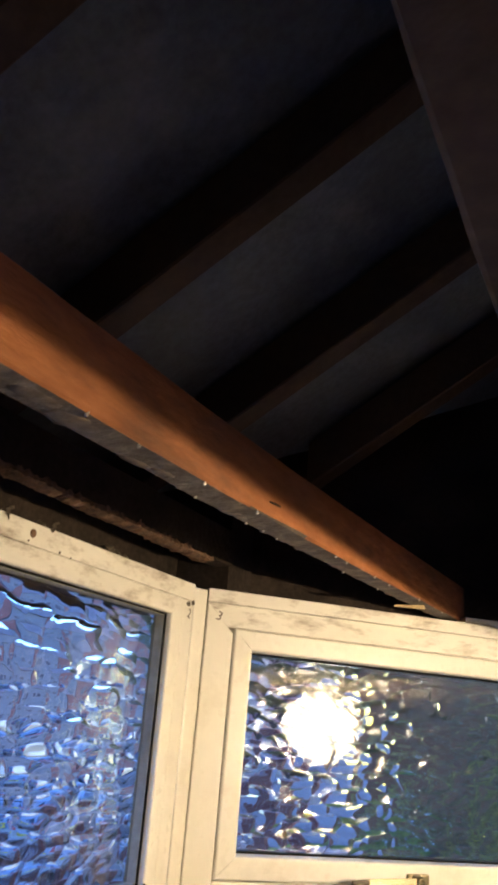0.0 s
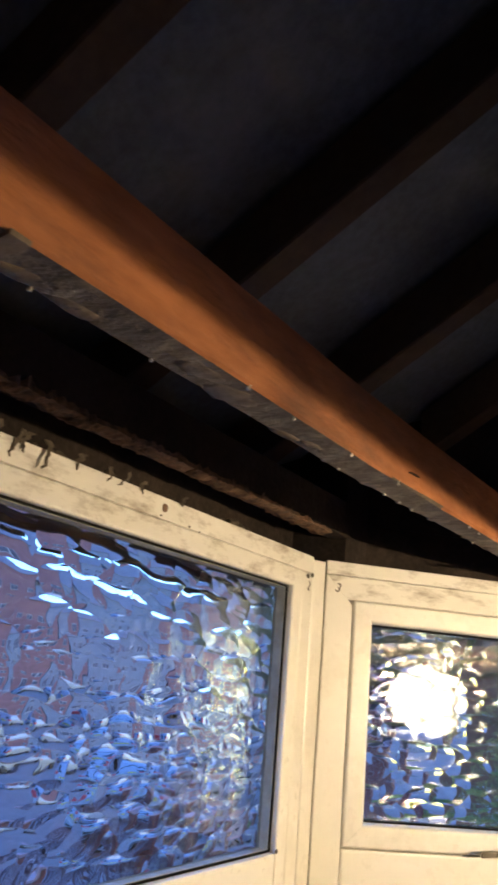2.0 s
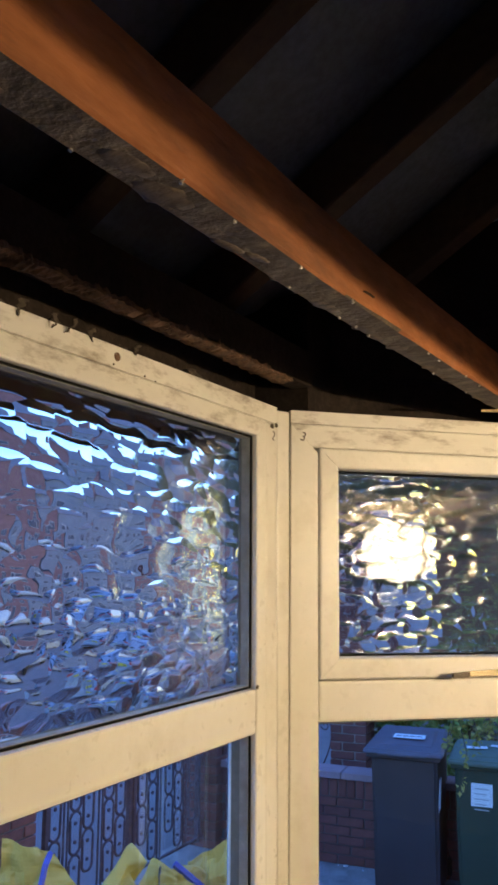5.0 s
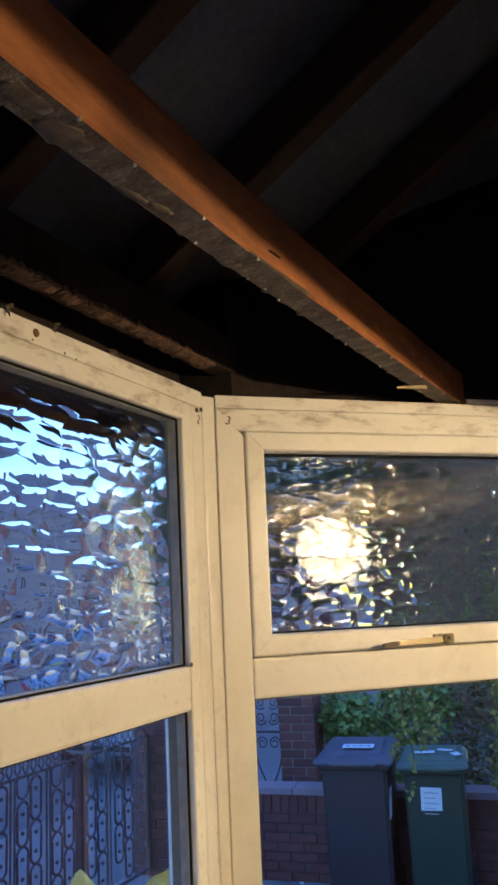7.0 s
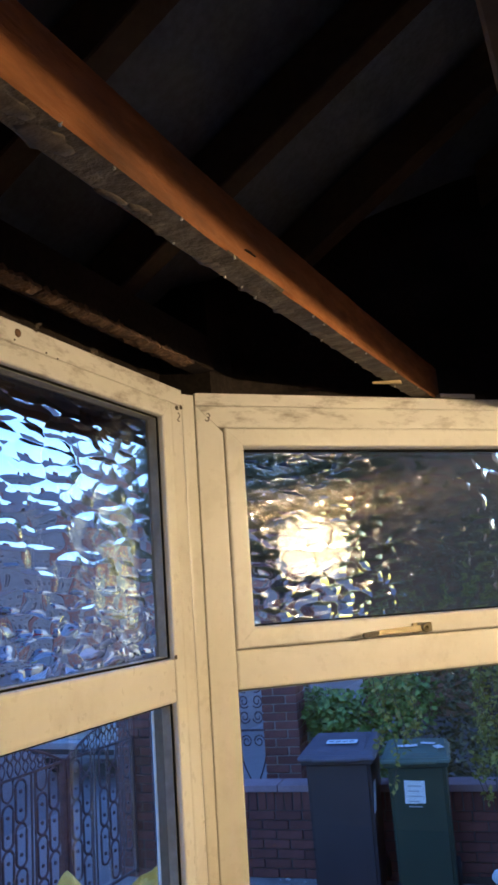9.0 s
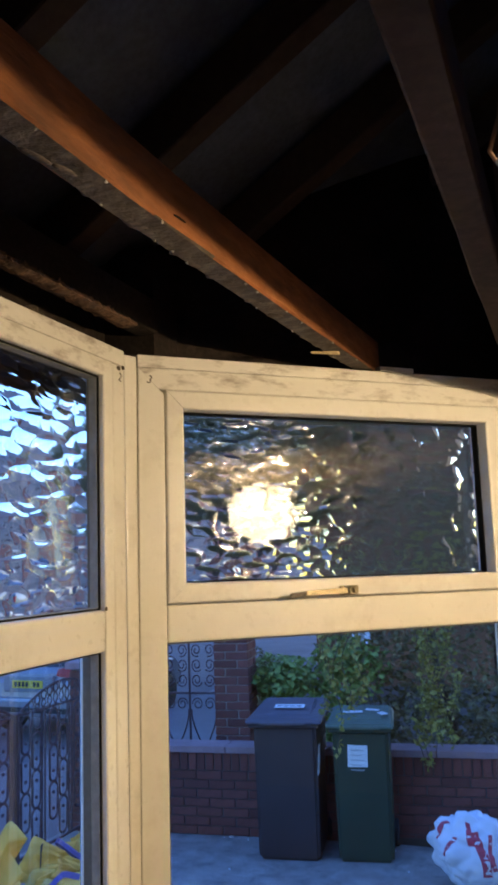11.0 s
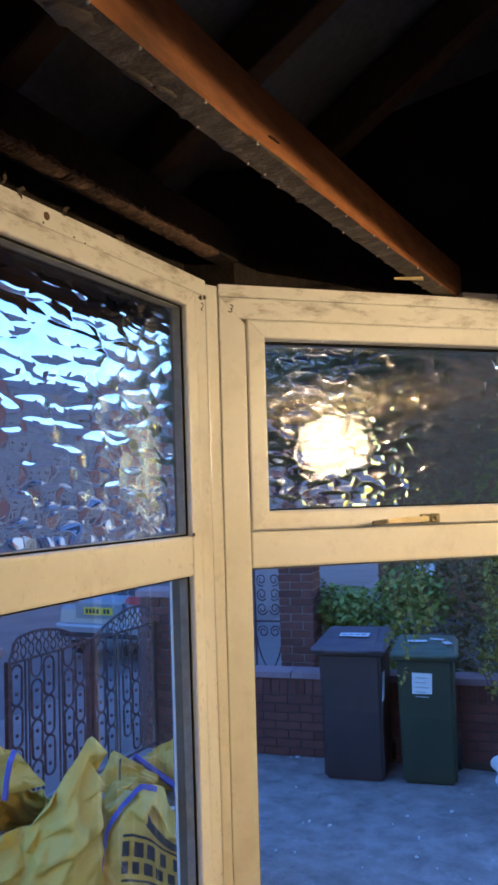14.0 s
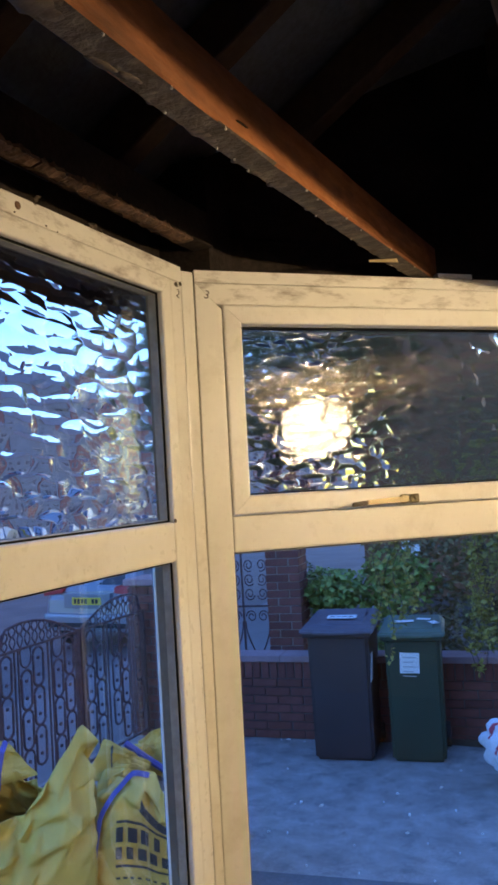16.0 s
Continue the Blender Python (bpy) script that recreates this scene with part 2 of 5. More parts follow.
FENCE_WOOD = material("creosoted_board", (0.14, 0.075, 0.04), 0.85, spread=0.3, scale=3, fine=40, bump=0.3, per_object=0.4)
SOIL = material("garden_soil", (0.09, 0.065, 0.045), 0.95, spread=0.4, bump=0.6)
BULB = emitter("warm_bulb", (1.0, 0.74, 0.42), 215.0)


def glow_shell(name, colour, strength, cover):
    """Mostly clear shell that emits by itself, added to widen the lamp's reflection."""
    m = bpy.data.materials.new(name)
    m.use_nodes = True
    n, k = m.node_tree.nodes, m.node_tree.links
    n.remove(n["Principled BSDF"])
    clear, glow, mix = n.new("ShaderNodeBsdfTransparent"), n.new("ShaderNodeEmission"), n.new("ShaderNodeMixShader")
    glow.inputs["Color"].default_value, glow.inputs["Strength"].default_value = (*colour, 1), strength / cover
    mix.inputs["Fac"].default_value = cover
    k.new(clear.outputs[0], mix.inputs[1])
    k.new(glow.outputs[0], mix.inputs[2])
    k.new(mix.outputs[0], n["Material Output"].inputs["Surface"])
    return m


GLOBE_GLOW = glow_shell("added_lamp_glow", (1.0, 0.78, 0.48), 1.0, 0.08)
CABLE_BROWN = material("brown_cable", (0.22, 0.10, 0.05), 0.5, spread=0.1)
CABLE_W = material("white_cable", (0.7, 0.68, 0.62), 0.5, spread=0.1)


# ---- mesh helpers ----
def mesh_object(name, bm, mat, parent=None, label="", smooth=False):
    me = bpy.data.meshes.new(name)
    if smooth:
        for f in bm.faces:
            f.smooth = True
    bm.normal_update()
    bm.to_mesh(me)
    bm.free()
    me.materials.append(mat)
    ob = new(name, me)
    if parent is not None:
        ob.parent = parent
    if label:
        ob["label"] = label
    return ob


def part(name, bm, mat, parent, label="", smooth=False):
    return mesh_object(name, bm, mat, parent, label, smooth)


def thing(name, label, category, group="", kind="", at=None):
    e = new(name)
    if at is not None:
        e.matrix_world = at
    return tagged(e, label, category, group, kind)


def hexa(bm, pts):
    """Eight points: bottom four anticlockwise, top four above them."""
    v = [bm.verts.new(p) for p in pts]
    for f in ((3, 2, 1, 0), (4, 5, 6, 7), (0, 1, 5, 4), (1, 2, 6, 5), (2, 3, 7, 6), (3, 0, 4, 7)):
        bm.faces.new([v[i] for i in f])
    return v


def hexa_bm(pts):
    bm = bmesh.new()
    hexa(bm, pts)
    return bm


def box(bm, x0, x1, y0, y1, z0, z1, bevel=0.0):
    s = bmesh.new() if bevel else bm
    hexa(s, [(x0, y0, z0), (x1, y0, z0), (x1, y1, z0), (x0, y1, z0), (x0, y0, z1), (x1, y0, z1), (x1, y1, z1), (x0, y1, z1)])
    if bevel:
        bmesh.ops.bevel(s, geom=s.edges[:], offset=bevel, segments=2, affect="EDGES", profile=0.6)
        merge(bm, s)
    return bm


def merge(bm, other, m=None):
    if m is not None:
        bmesh.ops.transform(other, matrix=m, verts=other.verts)
    me = bpy.data.meshes.new("tmp")
    other.to_mesh(me)
    other.free()
    bm.from_mesh(me)
    bpy.data.meshes.remove(me)


def boxed(x0, x1, y0, y1, z0, z1, bevel=0.0):
    return box(bmesh.new(), x0, x1, y0, y1, z0, z1, bevel)


def tube(bm, pts, r, sides=8, closed=False):
    """A round bar along a line of points."""
    pts = [Vector(p) for p in pts]
    rings = []
    for i, p in enumerate(pts):
        a, b = pts[i - 1] if i or closed else p, pts[(i + 1) % len(pts)] if i + 1 < len(pts) or closed else p
        d = (b - a).normalized()
        q = d.to_track_quat("Z", "Y")
        rr = r[i] if isinstance(r, (list, tuple)) else r
        rings.append([bm.verts.new(p + q @ Vector((rr * math.cos(6.2832 * j / sides), rr * math.sin(6.2832 * j / sides), 0))) for j in range(sides)])
    for a, b in zip(rings, rings[1:] + (rings[:1] if closed else [])):
        for j in range(sides):
            bm.faces.new((a[j], a[(j + 1) % sides], b[(j + 1) % sides], b[j]))
    if not closed:
        bm.faces.new(rings[0][::-1])
        bm.faces.new(rings[-1])
    return bm


def lathe(bm, profile, sides=24, m=None):
    s = bmesh.new()
    rings = [[s.verts.new((r * math.cos(6.2832 * j / sides), r * math.sin(6.2832 * j / sides), z)) for j in range(sides)] for r, z in profile]
    for a, b in zip(rings, rings[1:]):
        for j in range(sides):
            s.faces.new((a[j], a[(j + 1) % sides], b[(j + 1) % sides], b[j]))
    s.faces.new(rings[0][::-1])
    s.faces.new(rings[-1])
    merge(bm, s, m)
    return bm


def mitred_rail(side, u0, u1, z0, z1, w, v0, v1, gap=0.0004, lip=0.005):
    """One mitred side of a rectangular frame, with a rounded inner lip."""
    a = [(u0, z0), (u1, z0), (u1, z1), (u0, z1)]
    b = [(u0 + w, z0 + w), (u1 - w, z0 + w), (u1 - w, z1 - w), (u0 + w, z1 - w)]
    i, j = side, (side + 1) % 4
    o0, o1, i1, i0 = Vector(a[i]), Vector(a[j]), Vector(b[j]), Vector(b[i])
    d = (o1 - o0).normalized() * gap
    o0, i0, o1, i1 = o0 + d, i0 + d, o1 - d, i1 - d
    bm = bmesh.new()
    pts = [(p.x, v, p.y) for v in (v0, v1) for p in (o0, o1, i1, i0)]
    hexa(bm, [pts[k] for k in (0, 1, 2, 3, 4, 5, 6, 7)])
    bmesh.ops.recalc_face_normals(bm, faces=bm.faces)
    bmesh.ops.bevel(bm, geom=[e for e in bm.edges if abs(e.verts[0].co.y - v0) < 1e-5 and abs(e.verts[1].co.y - v0) < 1e-5 and (e.verts[0].co - e.verts[1].co).length > 2.0 * w],
                    offset=lip, segments=3, affect="EDGES", profile=0.5)
    return bm


# ---- the bay window ----
CORNER = Vector((-0.731, 1.760, 0.0))
A_R = radians(43.0)
M_L = Matrix(((0, -1, 0, CORNER.x), (1, 0, 0, CORNER.y), (0, 0, 1, 0), (0, 0, 0, 1)))
M_R = Matrix.Translation(CORNER) @ Matrix.Rotation(A_R, 4, "Z") @ Matrix.Translation((0.06, 0, 1.75)) @ Matrix.Rotation(radians(0.45), 4, "Y") @ Matrix.Translation((-0.06, 0, -1.75))
HEAD, TR_HI, TR_LO, SILL = 2.061, 1.567, 1.494, 0.52
U_LEFT, U_RIGHT = -1.45, 0.938


def pane(u0, u1, z0, z1, v, thick, mat, parent, label):
    p = part("pane", boxed(u0, u1, v, v + thick, z0, z1), GLASS_CLEAR, parent, label)
    if mat is not GLASS_CLEAR:
        # rolled relief on the room side only
        p.data.materials.append(mat)
        for f in p.data.polygons:
            f.material_index = 1 if f.normal.y < -0.9 else 0
    p.visible_shadow = False
    return p


def seal(parent, u0, u1, z0, z1, v0, v1, w, mat=GASKET, name="gasket"):
    bm = bmesh.new()
    box(bm, u0, u0 + w, v0, v1, z0, z1)
    box(bm, u1 - w, u1, v0, v1, z0, z1)
    box(bm, u0 + w, u1 - w, v0, v1, z0, z0 + w)
    box(bm, u0 + w, u1 - w, v0, v1, z1 - w, z1)
    return part(name, bm, mat, parent)


# fixed light facing the street
win_l = thing("window_1", "cream white plastic window with patterned top pane and clear lower pane", "window", kind="structure", at=M_L)
part("head_extension", boxed(U_LEFT, -0.0232, 0.001, 0.07, 2.0295, HEAD, 0.002), UPVC_DIRTY, win_l, "dusty frame extension with scraped plaster marks")
for side in (1, 2, 3):
    part("frame_rail", mitred_rail(side, U_LEFT, -0.0675, SILL, 2.0292, 0.0325, 0.0, 0.0300, lip=0.004), UPVC_DIRTY if side == 2 else UPVC, win_l)
part("frame_rail", boxed(U_LEFT + 0.0335, -0.1005, 0, 0.07, SILL, SILL + 0.06, 0.004), UPVC, win_l)
part("jamb_extension", boxed(-0.0670, -0.0232, 0.001, 0.034, SILL, 2.0292, 0.006), UPVC, win_l)
for u0, u1 in ((-0.1000, -0.0675), (U_LEFT, U_LEFT + 0.0325)):
    part("glazing_rebate", boxed(u0, u1, 0.0303, 0.0575, SILL, TR_LO, 0.001), UPVC, win_l)
    part("glazing_rebate", boxed(u0, u1, 0.0303, 0.0395, TR_LO + 0.0005, 2.0290, 0.001), UPVC, win_l)
part("glazing_rebate", boxed(U_LEFT + 0.0330, -0.1005, 0.0303, 0.0395, 1.9970, 2.0290, 0.001), UPVC, win_l)
part("transom", boxed(U_LEFT + 0.033, -0.1005, 0.0005, 0.032, TR_LO, TR_HI, 0.006), UPVC, win_l)
part("glazing_rebate", boxed(U_LEFT + 0.033, -0.1005, 0.0323, 0.0395, TR_LO, TR_HI, 0.001), UPVC, win_l)
for z0, z1, v in ((SILL + 0.06, TR_LO, 0.046), (TR_HI, 1.9967, 0.0350)):
    seal(win_l, U_LEFT + 0.0335, -0.1005, z0, z1, 0.011, 0.014, 0.003, GASKET, "gasket")
    seal(win_l, U_LEFT + 0.0335, -0.1005, z0, z1, 0.0142, 0.030, 0.004, SPACER_GREY, "spacer_bar")
    seal(win_l, U_LEFT + 0.0335, -0.1005, z0, z1, 0.0302, v, 0.0045, SPACER, "spacer_bar")
pane(U_LEFT + 0.034, -0.101, TR_HI + 0.0005, 1.9962, 0.0355, 0.004, GLASS_RELIEF, win_l, "rippled obscure glass pane")
pane(U_LEFT + 0.039, -0.106, SILL + 0.065, TR_LO - 0.005, 0.0505, 0.004, GLASS_CLEAR, win_l, "clear lower glass pane")

# corner post
post = thing("window_post", "cream plastic corner coupling post of the bay", "window post", kind="structure")
bm = bmesh.new()
q = Matrix.Translation(CORNER) @ Matrix.Rotation(A_R / 2 + radians(45), 4, "Z")
box(bm, -0.034, 0.034, 0.028, 0.060, SILL, HEAD - 0.002)
box(bm, -0.0160, 0.0160, 0.0, 0.030, SILL, HEAD - 0.003, 0.004)
bmesh.ops.transform(bm, matrix=q, verts=bm.verts)
part("coupling_bar", bm, UPVC, post)

# canted light with a top-hung opening sash
win_r = thing("window_2", "cream white plastic window with top hung opening light", "window", kind="structure", at=M_R)
part("head_extension", boxed(0.012, U_RIGHT, 0.001, 0.07, 2.0358, HEAD, 0.002), UPVC_DIRTY, win_r, "dusty frame extension with scraped plaster marks")
for side in (1, 2, 3):
    part("frame_rail", mitred_rail(side, 0.012, U_RIGHT, SILL, 2.0352, 0.0545 if side != 2 else 0.0435, 0.0, 0.07, lip=0.003), UPVC_DIRTY if side == 2 else UPVC, win_r)
part("frame_rail", boxed(0.0675, 0.883, 0, 0.07, SILL, SILL + 0.06, 0.004), UPVC, win_r)
part("transom", boxed(0.067, 0.883, 0.0005, 0.07, TR_LO, TR_HI - 0.0015, 0.005), UPVC, win_r)
seal(win_r, 0.067, 0.883, SILL + 0.06, TR_LO, 0.014, 0.046, 0.004, SPACER, "spacer_bar")
pane(0.072, 0.878, SILL + 0.065, TR_LO - 0.005, 0.0505, 0.004, GLASS_CLEAR, win_r, "clear lower glass pane")
sash = part("sash", mitred_rail(0, 0.0675, 0.8815, TR_HI + 0.001, 1.991, 0.038, -0.005, 0.06), UPVC, win_r, "opening sash with mitred corners")
for side in (1, 2, 3):
    part("sash_rail", mitred_rail(side, 0.0675, 0.8815, TR_HI + 0.001, 1.991, 0.038, -0.005, 0.06), UPVC, sash)
seal(sash, 0.1055, 0.8435, TR_HI + 0.039, 1.953, 0.030, 0.048, 0.003, GASKET, "gasket")
pane(0.109, 0.840, TR_HI + 0.0425, 1.9495, 0.0485, 0.004, GLASS_RELIEF_FINE, sash, "rippled obscure glass pane")
pane(0.109, 0.840, TR_HI + 0.0425, 1.9495, 0.0545, 0.004, GLASS_CLEAR, sash, "clear outer glass pane")
# handle
bm = boxed(0.436, 0.480, -0.013, -0.0052, 1.5705, 1.590, 0.003)
handle = part("handle", bm, BRASS, sash, "tarnished brass casement handle, closed")
bm = lathe(bmesh.new(), [(0.0095, 0), (0.0095, 0.020), (0.0085, 0.024), (0.004, 0.0245), (0.0035, 0.022)], 20, Matrix.Translation((0.452, -0.013, 1.580)) @ Matrix.Rotation(radians(90), 4, "X"))
part("spindle", bm, BRASS, handle, smooth=True)
bm = bmesh.new()
hexa(bm, [(0.345, -0.038, 1.5735), (0.446, -0.034, 1.5745), (0.446, -0.027, 1.5745), (0.345, -0.030, 1.5735),
          (0.345, -0.036, 1.5825), (0.446, -0.032, 1.5865), (0.446, -0.027, 1.5865), (0.345, -0.030, 1.5825)])
bmesh.ops.bevel(bm, geom=bm.edges[:], offset=0.002, segments=2, affect="EDGES")
part("lever", bm, BRASS, handle)
bm = bmesh.new()
hexa(bm, [(0.312, -0.039, 1.5700), (0.346, -0.039, 1.5725), (0.346, -0.030, 1.5725), (0.312, -0.031, 1.5700), (0.312, -0.038, 1.5795), (0.346, -0.037, 1.5825), (0.346, -0.030, 1.5825), (0.312, -0.031, 1.5795)])
bmesh.ops.bevel(bm, geom=bm.edges[:], offset=0.002, segments=2, affect="EDGES")
# last stretch of the lever in a darker metal colour
part("grip", bm, DARK_METAL, handle, "dark lever tip")
# packers left on the head of the frame
bm = boxed(0.571, 0.66, 0.004, 0.06, HEAD + 0.0015, HEAD + 0.0125, 0.002)
tagged(mesh_object("plastic_packer", bm, UPVC_DIRTY), "flat cream packer lying on the window head", "packer").matrix_world = M_R
# smears of old plaster by the corner
for m, u, z in ((M_L, -0.046, 2.022), (M_L, -0.030, 2.026)):
    bm = bmesh.new()
    bmesh.ops.create_icosphere(bm, subdivisions=2, radius=0.006)
    for v in bm.verts:
        v.co = Vector((v.co.x * (1 + noise.noise(v.co * 300 + Vector((u * 90, 0, 0)))), v.co.y * 0.25, v.co.z * 0.8))
    tagged(mesh_object("plaster_smear", bm, DEBRIS), "small brown smear of plaster on the frame", "debris", "frame smears").matrix_world = m @ Matrix.Translation((u, 0.0, z))
# fitter's marks in pencil on the corner
for m, u, z, ch in ((M_L, -0.042, 2.004, "2"), (M_R, 0.036, 2.010, "3")):
    cu = bpy.data.curves.new("pencil_mark", "FONT")
    cu.body, cu.size, cu.align_x, cu.align_y, cu.extrude = ch, 0.024, "CENTER", "CENTER", 0.0002
    cu.materials.append(SOIL)
    mk = new("pencil_mark", cu)
    mk.matrix_world = m @ Matrix.Translation((u, -0.0006, z)) @ Matrix.Rotation(radians(90), 4, "X") @ Matrix.Rotation(radians(-18), 4, "Z")
    tagged(mk, "faint pencilled number on the plastic frame corner", "mark", "pencil marks")
for u, z, r, name in ((-0.4926, 2.0459, 0.0062, "screw_plug"), (-0.0985, 1.5690, 0.0040, "chip"), (-0.431, 2.0326, 0.0016, "nail_hole"), (-0.405, 2.030, 0.0013, "nail_hole"), (-0.5, 2.034, 0.0014, "nail_hole")):
    bm = lathe(bmesh.new(), [(r, 0.0), (r * 0.92, 0.0012), (r * 0.5, 0.0016)], 14, Matrix.Translation((u, 0.0008, z)) @ Matrix.Rotation(radians(90), 4, "X"))
    part(name, bm, PLASTER_KEY if r > 0.005 else DEBRIS, win_l, "brown filled hole")
# torn paper and dust hanging over the window head
rnd = random.Random(17)
for y, ln in ((0.945, 0.050), (0.955, 0.040), (0.99, 0.024), (1.003, 0.016), (1.034, 0.026), (1.09, 0.010), (1.144, 0.012), (1.175, 0.009), (1.216, 0.010), (1.31, 0.006)):
    bm = bmesh.new()
    A, B = [], []
    for k in range(9):
        f = k / 8
        c = Vector((-0.7262 + 0.004 * math.sin(f * 3 + y * 60), y - 0.010 * f + 0.002 * math.sin(f * 5 + y * 90) + rnd.uniform(-0.003, 0.003), HEAD + 0.010 - (ln + 0.010) * f))
        r = (0.0040 * (1 - f) + 0.0010) * rnd.uniform(0.5, 1.4)
        for lst, sg in ((A, -1), (B, 1)):
            lst.append([bm.verts.new(c + Vector((dx, sg * r, rnd.uniform(-0.0015, 0.0015)))) for dx in (-0.0006, 0.0006)])
    for k in range(8):
        for quad in ((A[k][0], A[k + 1][0], B[k + 1][0], B[k][0]), (A[k][1], B[k][1], B[k + 1][1], A[k + 1][1]), (A[k][0], A[k][1], A[k + 1][1], A[k + 1][0]), (B[k][0], B[k + 1][0], B[k + 1][1], B[k][1])):
            bm.faces.new(quad)
    tagged(mesh_object("torn_strip", bm, DEBRIS), "torn dusty strip hanging over the window head", "debris", "head debris")
for i in range(16):
    y = rnd.uniform(0.75, 1.62)
    bm = bmesh.new()
    bmesh.ops.create_icosphere(bm, subdivisions=2, radius=rnd.uniform(0.005, 0.013))
    for v in bm.verts:
        v.co *= 1 + 0.5 * noise.noise(v.co * 150 + Vector((i, 0, 0)))
        v.co.z = max(v.co.z * 0.7, -0.004)
    tagged(mesh_object("plaster_crumb", bm, DEBRIS), "crumb of old plaster on the window head", "debris", "head debris").location = (-0.738 - rnd.random() * 0.02, y, HEAD + 0.004)
tagged(mesh_object("timber_packer", boxed(-0.745, -0.725, 0.802, 0.826, HEAD + 0.008, HEAD + 0.05, 0.002), UPVC_DIRTY), "short pale packer above the window head", "packer")

# ---- room shell ----
FLOOR = 0.0
tagged(mesh_object("floor", boxed(-0.66, 3.6, -3.0, 3.6, FLOOR - 0.15, FLOOR), BOARDS), "bare wooden floor of the room", "floor", kind="structure")
bm = bmesh.new()
hexa(bm, [M_L @ Vector(p) for p in ((-1.45, 0, -0.6), (-0.0, 0, -0.6), (-0.0, 0.26, -0.6), (-1.45, 0.26, -0.6), (-1.45, 0, SILL), (0, 0, SILL), (0, 0.26, SILL), (-1.45, 0.26, SILL))])
tagged(mesh_object("wall_bay_front", bm, PLASTER), "plastered dwarf wall below the window", "wall", kind="structure")
bm = bmesh.new()
hexa(bm, [M_R @ Vector(p) for p in ((0, 0, -0.6), (0.943, 0, -0.6), (0.943, 0.26, -0.6), (0.0, 0.26, -0.6), (0, 0, SILL), (0.943, 0, SILL), (0.943, 0.26, SILL), (0.0, 0.26, SILL))])
tagged(mesh_object("wall_bay_side", bm, PLASTER), "plastered dwarf wall below the opening window", "wall", kind="structure")
PE = M_R @ Vector((0.943, 0, 0))
# unseen closing wall, kept dark to curb warm reflections in the panes
tagged(mesh_object("wall_north", boxed(PE.x + 0.005, 3.6, PE.y, PE.y + 0.25, -0.6, 3.6), DARK_WALL), "unseen dark wall added beside the bay", "wall", kind="structure")
tagged(mesh_object("wall_west", boxed(-1.0, -0.731, -3.0, 0.305, -0.6, 3.6), PLASTER), "bare plaster wall beside the bay", "wall", kind="structure")
tagged(mesh_object("wall_south", boxed(-1.0, 3.6, -3.25, -3.0, -0.6, 4.6), PLASTER), "bare plaster back wall", "wall", kind="structure")
tagged(mesh_object("wall_east", boxed(3.6, 3.85, -3.25, 3.6, -0.6, 4.9), PLASTER), "bare plaster inner wall", "wall", kind="structure")

# ---- roof: felt, rafters, joists ----
TAN, Z_EAVE, X_EAVE, V_EAVE = 0.64, 2.250, -0.86, 0.13
N_R = Vector((-math.sin(A_R), math.cos(A_R)))


def roof_z(x, y):
    """Height of the underside of the felt, climbing away from the street."""
    return Z_EAVE + TAN * (x - X_EAVE)


bm = bmesh.new()
nx, ny = 90, 110
grid = []
for i in range(nx + 1):
    row = []
    for j in range(ny + 1):
        x, y = -1.02 + 4.62 * i / nx, -3.2 + 6.6 * j / ny
        z = roof_z(x, y) + 0.012 * noise.noise((x * 2.1, y * 5.0, 0.3)) + 0.006 * noise.noise((x * 9, y * 9, 2.0))
        row.append(bm.verts.new((x, y, z)))
    grid.append(row)
for i in range(nx):
    for j in range(ny):
        bm.faces.new((grid[i][j], grid[i][j + 1], grid[i + 1][j + 1], grid[i + 1][j]))
ext = bmesh.ops.extrude_face_region(bm, geom=bm.faces[:])
bmesh.ops.translate(bm, vec=(0, 0, 0.05), verts=[v for v in ext["geom"] if isinstance(v, bmesh.types.BMVert)])
bmesh.ops.recalc_face_normals(bm, faces=bm.faces)
tagged(mesh_object("ceiling", bm, FELT, smooth=True), "dark sagging roofing felt above the rafters", "roof", kind="structure")

RAFTER_Y, RAFTER_GAP, RAFTER_W, RAFTER_D = 0.82, 0.38, 0.05, 0.10
for k in range(-7, 6):
    y = RAFTER_Y + RAFTER_GAP * k
    x1 = 3.4
    # the rafters stop at the closing sheet over the canted window
    xa = max(-0.93, CORNER.x + ((y + 0.03 - CORNER.y) * N_R.y - 0.08) / -N_R.x)
    if xa > 0.6:
        continue
    bm = bmesh.new()
    zz = lambda x: Z_EAVE + TAN * (x - X_EAVE) - 0.012
    w = RAFTER_W / 2
    hexa(bm, [(xa, y - w, zz(xa) - RAFTER_D), (x1, y - w, zz(x1) - RAFTER_D), (x1, y + w, zz(x1) - RAFTER_D), (xa, y + w, zz(xa) - RAFTER_D),
              (xa, y - w, zz(xa)), (x1, y - w, zz(x1)), (x1, y + w, zz(x1)), (xa, y + w, zz(xa))])
    bmesh.ops.bevel(bm, geom=bm.edges[:], offset=0.003, segments=1, affect="EDGES")
    tagged(mesh_object("rafter", bm, RAFTER), "dark rough sawn sloping roof rafter", "rafter", "roof rafters")

# plastered ceiling left in the room beyond the stripped joists
bm = boxed(0.095, 3.6, -3.0, PE.y, 1.976, 2.034)
box(bm, -0.731, 0.095, -3.0, -0.7, 1.976, 2.034)
tagged(mesh_object("ceiling_plaster", bm, CEILING_PLASTER), "remaining plaster ceiling of the room", "ceiling", kind="structure")

